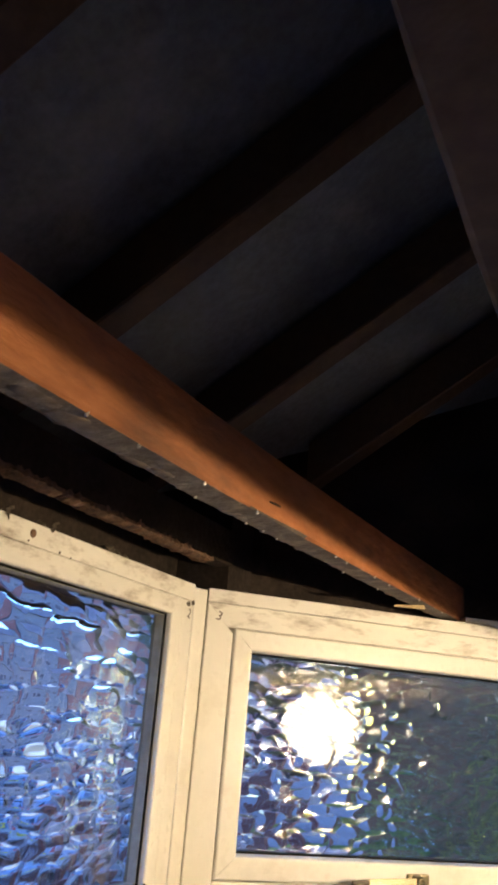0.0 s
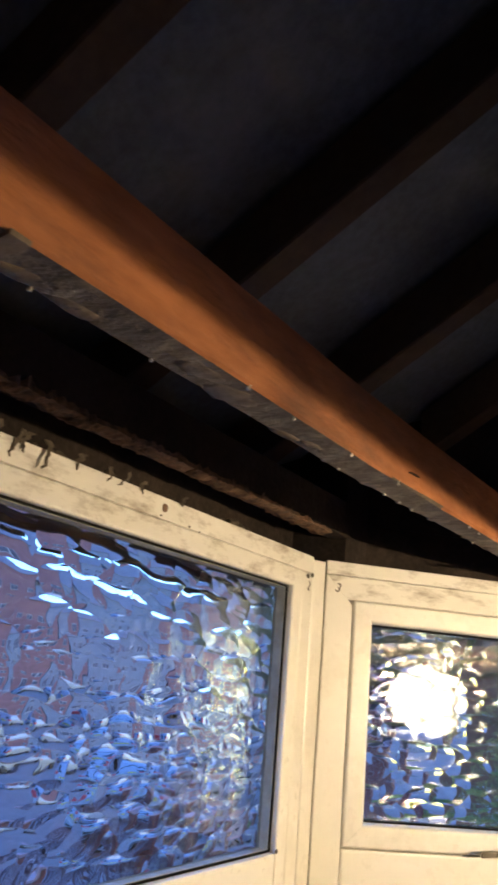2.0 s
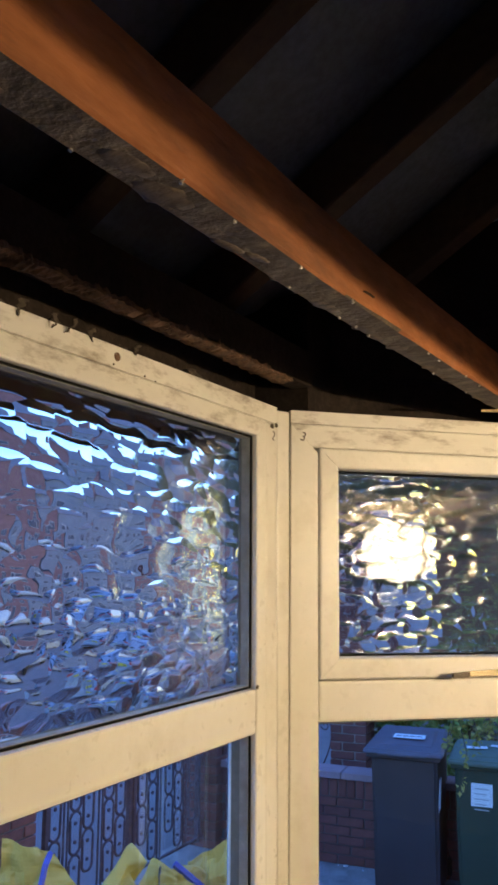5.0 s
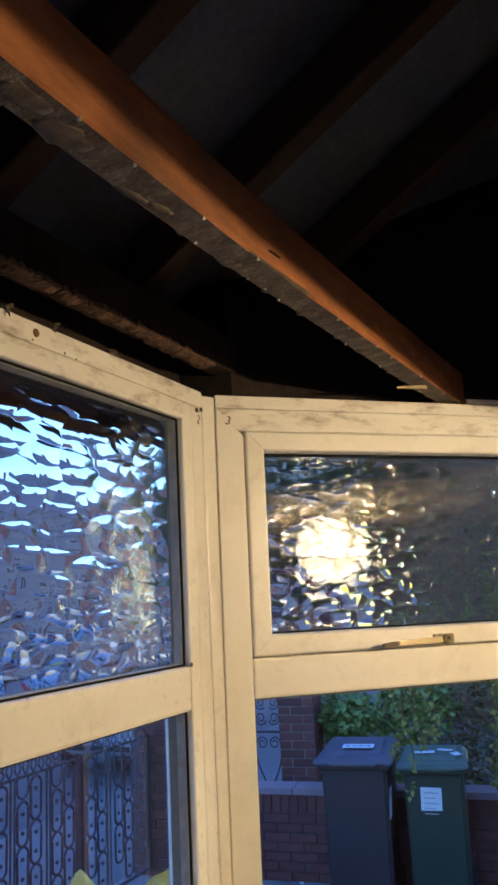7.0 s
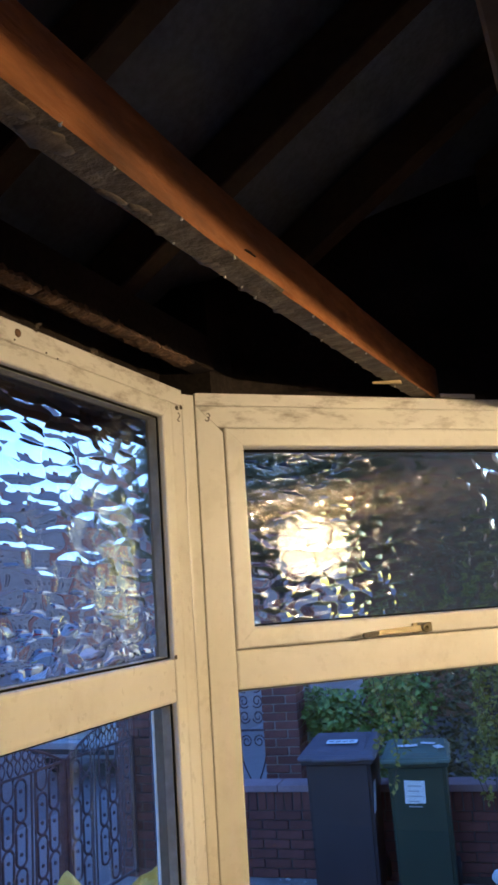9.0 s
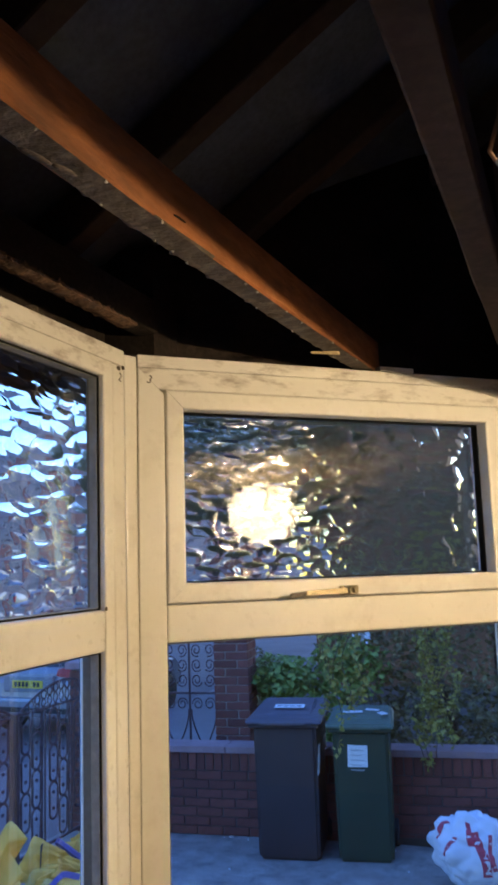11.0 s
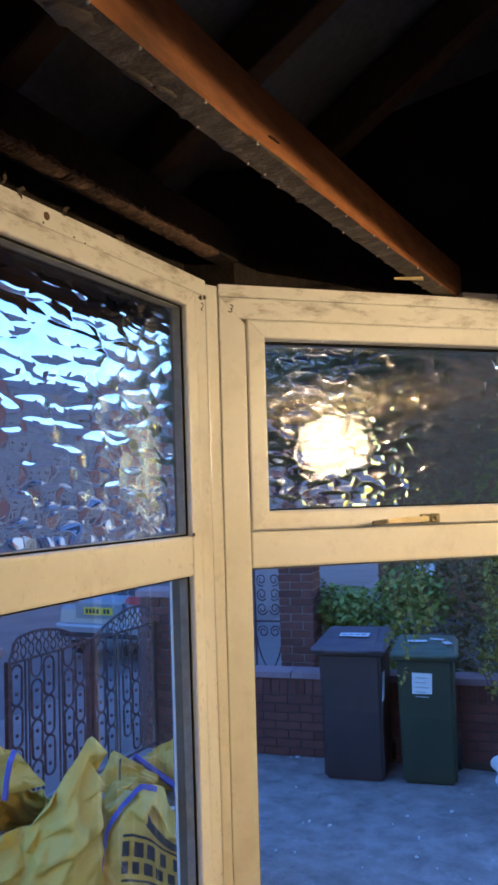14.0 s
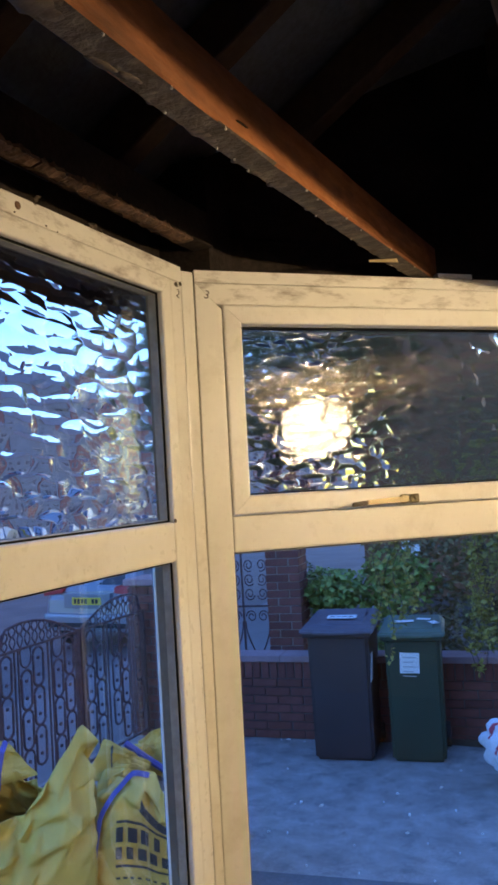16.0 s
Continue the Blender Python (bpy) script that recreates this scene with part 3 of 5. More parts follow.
# wall plates carrying the rafters
bm = bmesh.new()
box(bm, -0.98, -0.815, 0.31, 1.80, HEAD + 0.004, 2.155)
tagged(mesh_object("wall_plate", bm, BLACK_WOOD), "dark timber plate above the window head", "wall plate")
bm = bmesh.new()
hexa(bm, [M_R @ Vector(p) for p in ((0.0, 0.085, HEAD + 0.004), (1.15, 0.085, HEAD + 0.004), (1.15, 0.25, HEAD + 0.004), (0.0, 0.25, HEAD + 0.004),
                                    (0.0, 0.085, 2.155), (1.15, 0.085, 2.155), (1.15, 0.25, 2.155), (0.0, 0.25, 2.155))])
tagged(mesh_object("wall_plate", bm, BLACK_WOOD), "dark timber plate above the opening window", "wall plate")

# added near-black sheet: closes the roof end where only darkness shows
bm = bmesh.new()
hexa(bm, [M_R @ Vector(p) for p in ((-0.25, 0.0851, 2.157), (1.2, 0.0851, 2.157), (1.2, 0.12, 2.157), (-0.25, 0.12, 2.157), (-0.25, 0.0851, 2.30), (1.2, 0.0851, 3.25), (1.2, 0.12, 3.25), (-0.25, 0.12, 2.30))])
tagged(mesh_object("wall_boarding", bm, BLACK_WOOD), "near-black sheet added to close the dark roof end above the window", "wall", kind="structure")
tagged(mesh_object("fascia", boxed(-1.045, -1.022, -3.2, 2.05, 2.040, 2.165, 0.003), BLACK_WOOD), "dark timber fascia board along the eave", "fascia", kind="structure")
# added block: stops the sky showing through the corner gap
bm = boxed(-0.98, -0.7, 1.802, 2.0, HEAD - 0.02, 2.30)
tagged(mesh_object("wall_corner", bm, BLACK_WOOD), "near-black block added to keep the sky out of the bay corner", "wall", kind="structure")

# ceiling joists with the old ceiling pulled off
J_Z0, J_Z1 = 2.042, 2.115


def joist(x0, x1, y0, y1, z0, z1, rise, timber, label, nails=True, warp=0.0):
    """A rough joist along y whose underside climbs by rise per metre from y = 0.9; warp bows its far end sideways."""
    bow = lambda y: warp * max(0.0, (y - 1.1) / 1.06) ** 1.3
    t = thing("joist", label, "joist", "ceiling joists")
    lift = lambda y: rise * (y - 0.9)
    bm = bmesh.new()
    n = 60
    secs = []
    for i in range(n + 1):
        y = y0 + (y1 - y0) * i / n
        wob = lambda s: 0.0016 * noise.noise((s * 7.1, y * 6.0, x0 * 9)) + 0.0008 * noise.noise((s * 3.3, y * 25, x0 * 5))
        g = lift(y)
        secs.append([bm.verts.new((p[0] + bow(y), p[1], p[2])) for p in ((x0 + wob(1), y, z0 + g + 0.003 + wob(2)), (x0 + 0.003 + wob(3), y, z0 + g + wob(4)), (x1 - 0.003 + wob(5), y, z0 + g + wob(6)),
                                               (x1 + wob(7), y, z0 + g + 0.003 + wob(7)), (x1 + wob(8), y, z1 + g), (x0 + wob(9), y, z1 + g))])
    for a, b in zip(secs, secs[1:]):
        for k in range(6):
            bm.faces.new((a[k], a[(k + 1) % 6], b[(k + 1) % 6], b[k]))
    bm.faces.new(secs[0][::-1])
    bm.faces.new(secs[-1])
    bmesh.ops.recalc_face_normals(bm, faces=bm.faces)
    body = part("timber", bm, timber, t)
    body.data.materials.append(JOIST_LATHED)
    for f in body.data.polygons:
        f.material_index = 1 if f.normal.z < -0.8 and timber is JOIST else 0
    y = max(y0, 0.35) + 0.06
    rnd = random.Random(int(1000 * (x0 + 5)))
    while nails and y < 0.62:
        d = rnd.uniform(0.026, 0.034)
        a, b = x0 + rnd.uniform(0.002, 0.008), x1 - rnd.uniform(0.002, 0.010)
        h, zb = rnd.uniform(0.0001, 0.0005), z0 + lift(y) - 0.0004
        bm = bmesh.new()
        k = rnd.uniform(-0.006, 0.006)
        hexa(bm, [(a, y, zb - h), (b, y + k, zb - h * 0.5), (b, y + d + k, zb - h * 0.4), (a, y + d - 0.001, zb - h),
                  (a + 0.001, y - 0.003, zb + 0.002), (b, y + k - 0.002, zb + 0.002), (b, y + d + k + 0.002, zb + 0.002), (a + 0.001, y + d + 0.002, zb + 0.002)])
        part("plaster_strip", bm, JOIST_UNDER, t)
        y += d + rnd.choice((0.03, 0.06, 0.09, 0.14))
    # fibrous plaster left along the underside
    y = 0.66
    while nails and y < y1 - 0.15:
        d, n = rnd.uniform(0.025, 0.06), 7
        xa = rnd.choice((x0 - 0.002, x0 - 0.001, x0 + 0.008))
        xb = xa + rnd.uniform(0.012, 0.034)
        bm = bmesh.new()
        rows = []
        for i in range(n + 1):
            yy, tip = y + d * i / n, math.sin(math.pi * (0.06 + 0.88 * i / n))
            zc = z0 + lift(yy) + 0.0015
            mid = (xa + xb) / 2 + 0.006 * (i / n - 0.5) + bow(yy)
            wd = (xb - xa) / 2 * (0.35 + 0.65 * tip) * (1 + 0.35 * noise.noise((yy * 120, x0, 3)))
            dp = 0.0012 + 0.0035 * tip * abs(noise.noise((yy * 70, x0, 8)))
            rows.append([bm.verts.new(p) for p in ((mid - wd, yy, zc), (mid - wd * 0.6, yy, zc - dp), (mid + wd * 0.1, yy, zc - dp * rnd.uniform(0.6, 1.3)), (mid + wd * 0.7, yy, zc - dp * 0.8), (min(mid + wd, x1 - 0.001 + bow(yy)), yy, zc))])
        for a, b in zip(rows, rows[1:]):
            for k in range(5):
                bm.faces.new((a[k], a[(k + 1) % 5], b[(k + 1) % 5], b[k]))
        bm.faces.new(rows[0][::-1])
        bm.faces.new(rows[-1])
        bmesh.ops.recalc_face_normals(bm, faces=bm.faces)
        part("plaster_lump", bm, JOIST_UNDER, t, smooth=True)
        y += d + rnd.choice((0.0, 0.015, 0.03, 0.06))
    y = y0 + 0.03
    while nails and y < y1 - 0.1:
        x = bow(y) + rnd.choice((x0 + 0.004, x0 + 0.006, x1 - 0.002, x1 - 0.0015, x1 - 0.004))
        bm = lathe(bmesh.new(), [(0.0009, 0.0), (0.0009, 0.0035), (0.0019, 0.0035), (0.0015, 0.0048)], 6,
                   Matrix.Translation((x, y, z0 + lift(y) + 0.002)) @ Euler((rnd.uniform(-0.5, 0.5), rnd.uniform(-0.5, 0.5), 0)).to_matrix().to_4x4() @ Matrix.Rotation(math.pi, 4, "X"))
        part("nail", bm, NAIL, t)
        y += rnd.choice((0.045, 0.075, 0.12))
    return t


CABLE_AT = Vector((0.016, 1.07, 0))
J_LABEL = "old orange-brown ceiling joist with lath marks and nails"
# joists after the first take the darker rafter colour in place of shade
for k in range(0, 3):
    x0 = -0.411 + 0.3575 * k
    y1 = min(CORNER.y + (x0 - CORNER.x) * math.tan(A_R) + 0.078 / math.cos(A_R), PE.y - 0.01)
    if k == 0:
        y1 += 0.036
    made = joist(x0, x0 + 0.043, -1.0, y1, 2.0395, 2.113, 0.019, JOIST if k == 0 else RAFTER, J_LABEL if k == 0 else "ceiling joist with shade put into its dark colour, its ceiling pulled off", k == 0, 0.040 if k == 0 else 0.0)
FIRST_JOIST = bpy.data.objects["joist"]
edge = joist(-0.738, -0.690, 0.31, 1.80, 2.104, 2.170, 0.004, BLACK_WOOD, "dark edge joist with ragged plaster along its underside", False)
rnd = random.Random(41)
y = 0.42
while y < 1.66:
    d = rnd.uniform(0.03, 0.08)
    bm = bmesh.new()
    rows = []
    n = 14
    for i in range(n + 1):
        yy = y + d * i / n
        tip = 0.55 + 0.45 * math.sin(math.pi * (0.08 + 0.84 * i / n))
        h = (0.003 + 0.016 * abs(noise.noise((yy * 55, 2.0, 0))) + 0.006 * abs(noise.noise((yy * 190, 4.0, 0)))) * tip
        xo = -0.690 + 0.003 * tip + 0.006 * noise.noise((yy * 130, 5.0, 0))
        xi = -0.722 + 0.010 * noise.noise((yy * 40, 9.0, 0))
        zb = 2.1015 - 0.008 * abs(noise.noise((yy * 90, 7.0, 0)))
        rows.append([bm.verts.new(p) for p in ((xi, yy, 2.105), (xi, yy, zb), ((xi + xo) / 2, yy, zb - 0.006 * rnd.random()), (xo, yy, zb), (xo - 0.002, yy, 2.103 + h))])
    for a, b in zip(rows, rows[1:]):
        for k in range(5):
            bm.faces.new((a[k], a[(k + 1) % 5], b[(k + 1) % 5], b[k]))
    bm.faces.new(rows[0][::-1])
    bm.faces.new(rows[-1])
    bmesh.ops.recalc_face_normals(bm, faces=bm.faces)
    part("plaster_key", bm, PLASTER_KEY, edge, "ragged brown plaster remnant")
    y += d + rnd.uniform(-0.012, 0.004)

for pts, wd, off in ((((0.36, 2.0515), (0.42, 2.0487), (0.48, 2.0468), (0.53, 2.0445), (0.57, 2.0432), (0.60, 2.0412), (0.628, 2.0402)), 0.0018, 0.0), (((1.232, 2.064), (1.247, 2.0655), (1.262, 2.066)), 0.0012, 0.0034)):
    bm = bmesh.new()
    n = len(pts) - 1
    ws = [wd * (0.25 + 0.75 * math.sin(math.pi * (0.1 + 0.8 * i / n))) * (1 + 0.4 * noise.noise((i * 1.7, wd * 900, 0))) for i in range(n + 1)]
    for i in range(n):
        (ya, za), (yb, zb) = pts[i], pts[i + 1]
        hexa(bm, [(off - 0.3695, ya, za - ws[i]), (off - 0.3668, ya, za - ws[i]), (off - 0.3668, yb, zb - ws[i + 1]), (off - 0.3695, yb, zb - ws[i + 1]), (off - 0.3695, ya, za + ws[i]), (off - 0.3668, ya, za + ws[i]), (off - 0.3668, yb, zb + ws[i + 1]), (off - 0.3695, yb, zb + ws[i + 1])])
    part("split", bm, BLACK_WOOD, FIRST_JOIST, "dark split in the grain")
tagged(mesh_object("hanging_thread", tube(bmesh.new(), [(-0.69, 0.86, 2.106), (-0.688, 0.862, 2.085), (-0.691, 0.861, 2.063)], 0.0007, 5), DEBRIS), "dusty thread hanging from the edge joist", "thread")
splinter = bmesh.new()
hexa(splinter, [(-0.432, 0.647, 2.0275), (-0.366, 0.640, 2.031), (-0.366, 0.655, 2.031), (-0.427, 0.656, 2.0275), (-0.432, 0.647, 2.030), (-0.366, 0.640, 2.0345), (-0.366, 0.655, 2.0345), (-0.427, 0.656, 2.030)])
tagged(mesh_object("lath_stub", splinter, JOIST_UNDER), "broken grey lath stub nailed under the joist", "lath")

sliver = bmesh.new()
hexa(sliver, [(-0.395, 1.886, 2.049), (-0.350, 1.940, 2.052), (-0.351, 1.947, 2.052), (-0.396, 1.896, 2.049), (-0.394, 1.887, 2.0515), (-0.352, 1.940, 2.0592), (-0.353, 1.946, 2.0592), (-0.395, 1.895, 2.0515)])
tagged(mesh_object("lath_sliver", sliver, NAIL_WOOD), "pale splintered lath sliver caught under the joist end", "lath")

for i, (dx, dz) in enumerate(((0.0, 0.0), (0.006, -0.012), (0.012, 0.01))):
    pts = [Vector((CABLE_AT.x + dx + 0.016, CABLE_AT.y + 0.005, 2.055)), Vector((CABLE_AT.x + dx + 0.008, CABLE_AT.y + 0.002, 2.01 + dz)), Vector((CABLE_AT.x + dx - 0.002, CABLE_AT.y, 1.978 + dz)),
           Vector((CABLE_AT.x + dx + 0.006, CABLE_AT.y + 0.02, 1.970 + dz)), Vector((CABLE_AT.x + dx + 0.02, CABLE_AT.y + 0.03, 1.985 + dz))]
    tagged(mesh_object("cable", tube(bmesh.new(), pts, 0.0019, 6), CABLE_W if i == 1 else CABLE_BROWN, smooth=True), "loose electric cable end hanging between the joists", "cable", "loose cables")

# ---- room lamp ----
lamp = thing("pendant_lamp", "warm tube lamp hanging from the ceiling inside an added glowing globe", "lamp", at=Matrix.Translation(LAMP) @ Matrix.Rotation(math.atan2(-0.84, -0.54), 4, "Z"))
bm = tube(bmesh.new(), [(-0.091, 0, 0), (-0.087, 0, 0), (0.087, 0, 0), (0.091, 0, 0)], [0.006, 0.010, 0.010, 0.006], 16)
part("lamp_tube", bm, BULB, lamp, "glowing warm tube", smooth=True)
for sx in (-1, 1):
    part("end_holder", boxed(sx * 0.099 - 0.007, sx * 0.099 + 0.007, -0.012, 0.012, -0.016, 0.050, 0.003), CABLE_W, lamp)
# added plate, out of view: shields the ceiling above from the tube
part("reflector_cap", lathe(bmesh.new(), [(0.100, 0.0505), (0.104, 0.053), (0.085, 0.062), (0.02, 0.066)], 28), CABLE_W, lamp, "unseen round plate added to keep tube light off the ceiling", smooth=True)
# added globe: its own glow imitates the glare round the reflected tube
bm = bmesh.new()
bmesh.ops.create_uvsphere(bm, u_segments=32, v_segments=20, radius=0.140)
bmesh.ops.scale(bm, vec=(1.0, 0.9, 0.85), verts=bm.verts)
part("globe", bm, GLOBE_GLOW, lamp, "glowing globe added to widen the lamp's reflection", smooth=True)
part("cord", tube(bmesh.new(), [(0, 0, 0.0655), (0.002, 0.001, 0.10), (0, 0, 0.140)], 0.003, 8), CABLE_W, lamp)
part("ceiling_rose", lathe(bmesh.new(), [(0.008, 0.130), (0.03, 0.136), (0.035, 0.1458)], 20), CABLE_W, lamp)

# ---- outdoors: ground, drive, street ----
GROUND = -0.60
tagged(mesh_object("ground", boxed(-160, 160, -160, 200, GROUND - 0.4, GROUND - 0.15), ASPHALT), "asphalt and ground reaching the horizon", "ground", kind="structure")
tagged(mesh_object("driveway", boxed(-4.25, 4.0, -6.0, 7.05, GROUND - 0.15, GROUND), CONCRETE), "weathered grey concrete drive", "driveway", kind="structure")
bm = boxed(-2.4, 4.6, -6.0, 0.0, -0.05, 0.006)
tagged(mesh_object("path", bm, PAVING_DARK), "older darker concrete strip along the house", "path", kind="structure").matrix_world = Matrix.Translation((-1.99, 4.63, GROUND)) @ Matrix.Rotation(radians(8.6), 4, "Z")
rnd = random.Random(5)
bm = bmesh.new()
for i in range(70):
    x, y = rnd.uniform(-3.4, 1.0), rnd.uniform(4.4, 6.9)
    r = rnd.choice((0.005, 0.006, 0.008, 0.008, 0.012, 0.02))
    a = rnd.uniform(0, 6.28)
    c, d = math.cos(a) * r, math.sin(a) * r
    z = GROUND + 0.009
    hexa(bm, [(x - c, y - d, z - 0.01), (x + d * 0.4, y - c * 0.4, z - 0.01), (x + c, y + d, z - 0.01), (x - d * 0.4, y + c * 0.4, z - 0.01),
              (x - c, y - d, z), (x + d * 0.4, y - c * 0.4, z + r * 0.3), (x + c, y + d, z), (x - d * 0.4, y + c * 0.4, z + r * 0.2)])
tagged(mesh_object("litter", bm, PAPER), "pale scraps of plaster and paper on the drive", "litter", kind="stuff")
tagged(mesh_object("pavement", boxed(-6.05, -4.254, -40, 60, GROUND - 0.15, GROUND - 0.01), PAVING), "pale pavement in front of the garden", "pavement", kind="structure")
tagged(mesh_object("garden", boxed(-3.3, -0.95, 7.054, 14.5, GROUND - 0.15, GROUND + 0.05), SOIL), "dark neighbouring garden bed", "garden", kind="structure")
tagged(mesh_object("yard", boxed(-0.946, 14, 7.054, 30, GROUND - 0.15, GROUND + 0.02), CONCRETE), "neighbouring concrete yard behind the low wall", "yard", kind="structure")
tagged(mesh_object("garden_path", boxed(-4.25, -3.304, 7.054, 30, GROUND - 0.15, GROUND + 0.02), PAVING), "pale path behind the garden railing", "path", kind="structure")

kerb = thing("kerb", "row of pale concrete kerb stones along the street", "kerb", kind="structure")
for i in range(26):
    part("kerb_stone", boxed(-6.19, -6.054, -2 + 0.92 * i, -2 + 0.92 * i + 0.91, GROUND - 0.15, GROUND - 0.012, 0.01), PAVING, kerb)

# ---- low brick wall with coping ----
WALL_A = Vector((-3.95, 6.72, 0))
WALL_DIR = Vector((0.991, 0.131, 0))
M_W = Matrix.Translation((WALL_A.x, WALL_A.y, GROUND)) @ Matrix.Rotation(math.atan2(WALL_DIR.y, WALL_DIR.x), 4, "Z")
garden_wall = thing("garden_wall", "low red brick garden wall with flat coping", "wall", kind="structure", at=M_W)
part("core", boxed(0.01, 5.2, 0.012, 0.205, 0, 0.66), MORTAR, garden_wall)


def brick_mesh(l, w, h):
    bm = boxed(0, l, 0, w, 0, h)
    bmesh.ops.bevel(bm, geom=bm.edges[:], offset=0.004, segments=1, affect="EDGES")
    me = bpy.data.meshes.new("brick")
    bm.to_mesh(me)
    bm.free()
    me.materials.append(BRICK)
    return me


STRETCHER, HEADER = brick_mesh(0.215, 0.1, 0.065), brick_mesh(0.1025, 0.1, 0.065)


def lay(parent, me, x, y, z, rnd, rz=0.0):
    b = new("brick", me)
    b.parent = parent
    b.matrix_local = Matrix.Translation((x + rnd.uniform(-0.002, 0.002), y + rnd.uniform(-0.003, 0.002), z)) @ Matrix.Rotation(rz, 4, "Z")
    return b


def coping(parent, x0, n, length, y0, y1, z0, z1):
    for i in range(n):
        part("coping_stone", boxed(x0 + i * length + 0.003, x0 + (i + 1) * length - 0.003, y0, y1, z0, z1, 0.008), COPING, parent)


coping(garden_wall, 0.0, 9, 0.58, -0.02, 0.235, 0.66, 0.715)

# ---- bins ----
def wheelie_bin(name, label, plastic, lid_plastic, w, d, h, at):
    t = thing(name, label, "bin", "wheeled bins", at=at)
    bm = bmesh.new()
    s = bmesh.new()
    k = 0.80
    hexa(s, [(-w * k / 2, -d * k / 2, 0.0), (w * k / 2, -d * k / 2, 0.0), (w * k / 2, d * k / 2, 0.03), (-w * k / 2, d * k / 2, 0.03),
             (-w / 2 * 0.83, -d / 2 * 0.86, h * 0.90), (w / 2 * 0.83, -d / 2 * 0.86, h * 0.90), (w / 2 * 0.83, d / 2 * 0.86, h * 0.94), (-w / 2 * 0.83, d / 2 * 0.86, h * 0.94)])
    bmesh.ops.bevel(s, geom=s.edges[:], offset=0.025, segments=3, affect="EDGES")
    merge(bm, s)
    part("body", bm, plastic, t, smooth=False)
    bm = bmesh.new()
    s = boxed(-w / 2 * 0.93, w / 2 * 0.93, -d / 2 * 0.95, d / 2 * 0.95, h * 0.885, h * 0.918, 0.008)
    merge(bm, s)
    part("rim", bm, plastic, t)
    s = bmesh.new()
    a = h * 0.928
    hexa(s, [(-w / 2 * 1.03, -d / 2 * 1.04, a - 0.012), (w / 2 * 1.03, -d / 2 * 1.04, a - 0.012), (w / 2 * 1.0, d / 2 * 1.0, a + 0.02), (-w / 2 * 1.0, d / 2 * 1.0, a + 0.02),
             (-w / 2 * 0.98, -d / 2 * 0.98, a + 0.02), (w / 2 * 0.98, -d / 2 * 0.98, a + 0.02), (w / 2 * 0.86, d / 2 * 0.86, h), (-w / 2 * 0.86, d / 2 * 0.86, h)])
    bmesh.ops.bevel(s, geom=s.edges[:], offset=0.012, segments=3, affect="EDGES")
    lid = part("lid", s, lid_plastic, t, "hinged lid, paler colour for sky sheen")
    s = bmesh.new()
    hexa(s, [(-w * 0.36, -d * 0.34, a + 0.022), (w * 0.36, -d * 0.34, a + 0.022), (w * 0.33, d * 0.30, h - 0.008), (-w * 0.33, d * 0.30, h - 0.008),
             (-w * 0.34, -d * 0.31, a + 0.036), (w * 0.34, -d * 0.31, a + 0.036), (w * 0.31, d * 0.28, h + 0.008), (-w * 0.31, d * 0.28, h + 0.008)])
    bmesh.ops.bevel(s, geom=s.edges[:], offset=0.006, segments=2, affect="EDGES")
    part("raised_panel", s, lid_plastic, lid)
    part("grip_lip", boxed(-w * 0.30, w * 0.30, -d / 2 * 1.07, -d / 2 * 1.02, a - 0.016, a + 0.004, 0.006), lid_plastic, lid)
    part("hinge_bar", tube(bmesh.new(), [(-w * 0.4, d / 2 + 0.03, h * 0.93), (w * 0.4, d / 2 + 0.03, h * 0.93)], 0.014), plastic, t)
    for sx in (-1, 1):
        bm = lathe(bmesh.new(), [(0.03, -0.022), (0.095, -0.022), (0.1, -0.012), (0.1, 0.012), (0.095, 0.022), (0.03, 0.022)], 20,
                   Matrix.Translation((sx * w * 0.42, d * 0.36, 0.1)) @ Matrix.Rotation(radians(90), 4, "Y"))
        part("wheel", bm, RUBBER, t, "black rubber wheel", smooth=True)
    return t, lid


def facing(x, y, heading):
    return Matrix.Translation((x, y, GROUND)) @ Matrix.Rotation(radians(heading), 4, "Z")


bin_a, lid_a = wheelie_bin("wheelie_bin", "large charcoal plastic wheelie bin with a labelled lid", BIN_DARK, LID_SKYLIT, 0.59, 0.72, 1.10, facing(-2.17, 6.76, 9))
lab = part("lid_label", boxed(-0.11, 0.13, -0.05, 0.05, 0.0, 0.002), PAPER, lid_a, "pale printed label")
lab.matrix_local = Matrix.Translation((0.0, -0.06, 1.0905)) @ Matrix.Rotation(radians(5.4), 4, "X")
side_label = part("side_label", boxed(0.0, 0.003, -0.055, 0.055, 0.0, 0.22), PAPER, bin_a, "pale paper label on the side")
side_label.matrix_local = Matrix.Translation((0.245, -0.24, 0.62)) @ Matrix.Rotation(radians(3.5), 4, "Y")
for i in range(4):
    bar = part("label_bar", boxed(-0.09 + i * 0.052, -0.052 + i * 0.052, -0.010, 0.008, 0.0022, 0.003), INK, lab)
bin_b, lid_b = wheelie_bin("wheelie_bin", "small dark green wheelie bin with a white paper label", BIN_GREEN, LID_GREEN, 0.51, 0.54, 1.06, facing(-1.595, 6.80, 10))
for x, y, rz, sx, sy in ((-0.06, -0.02, 8, 0.075, 0.028), (0.09, 0.04, -14, 0.055, 0.022), (0.17, -0.06, 30, 0.03, 0.04)):
    flake = part("torn_label", boxed(-sx, sx, -sy, sy, 0.0, 0.002), PAPER, lid_b, "weathered remains of a white label")
    flake.matrix_local = Matrix.Translation((x, y, 1.052 + 0.09 * y)) @ Matrix.Rotation(radians(5), 4, "X") @ Matrix.Rotation(radians(rz), 4, "Z")
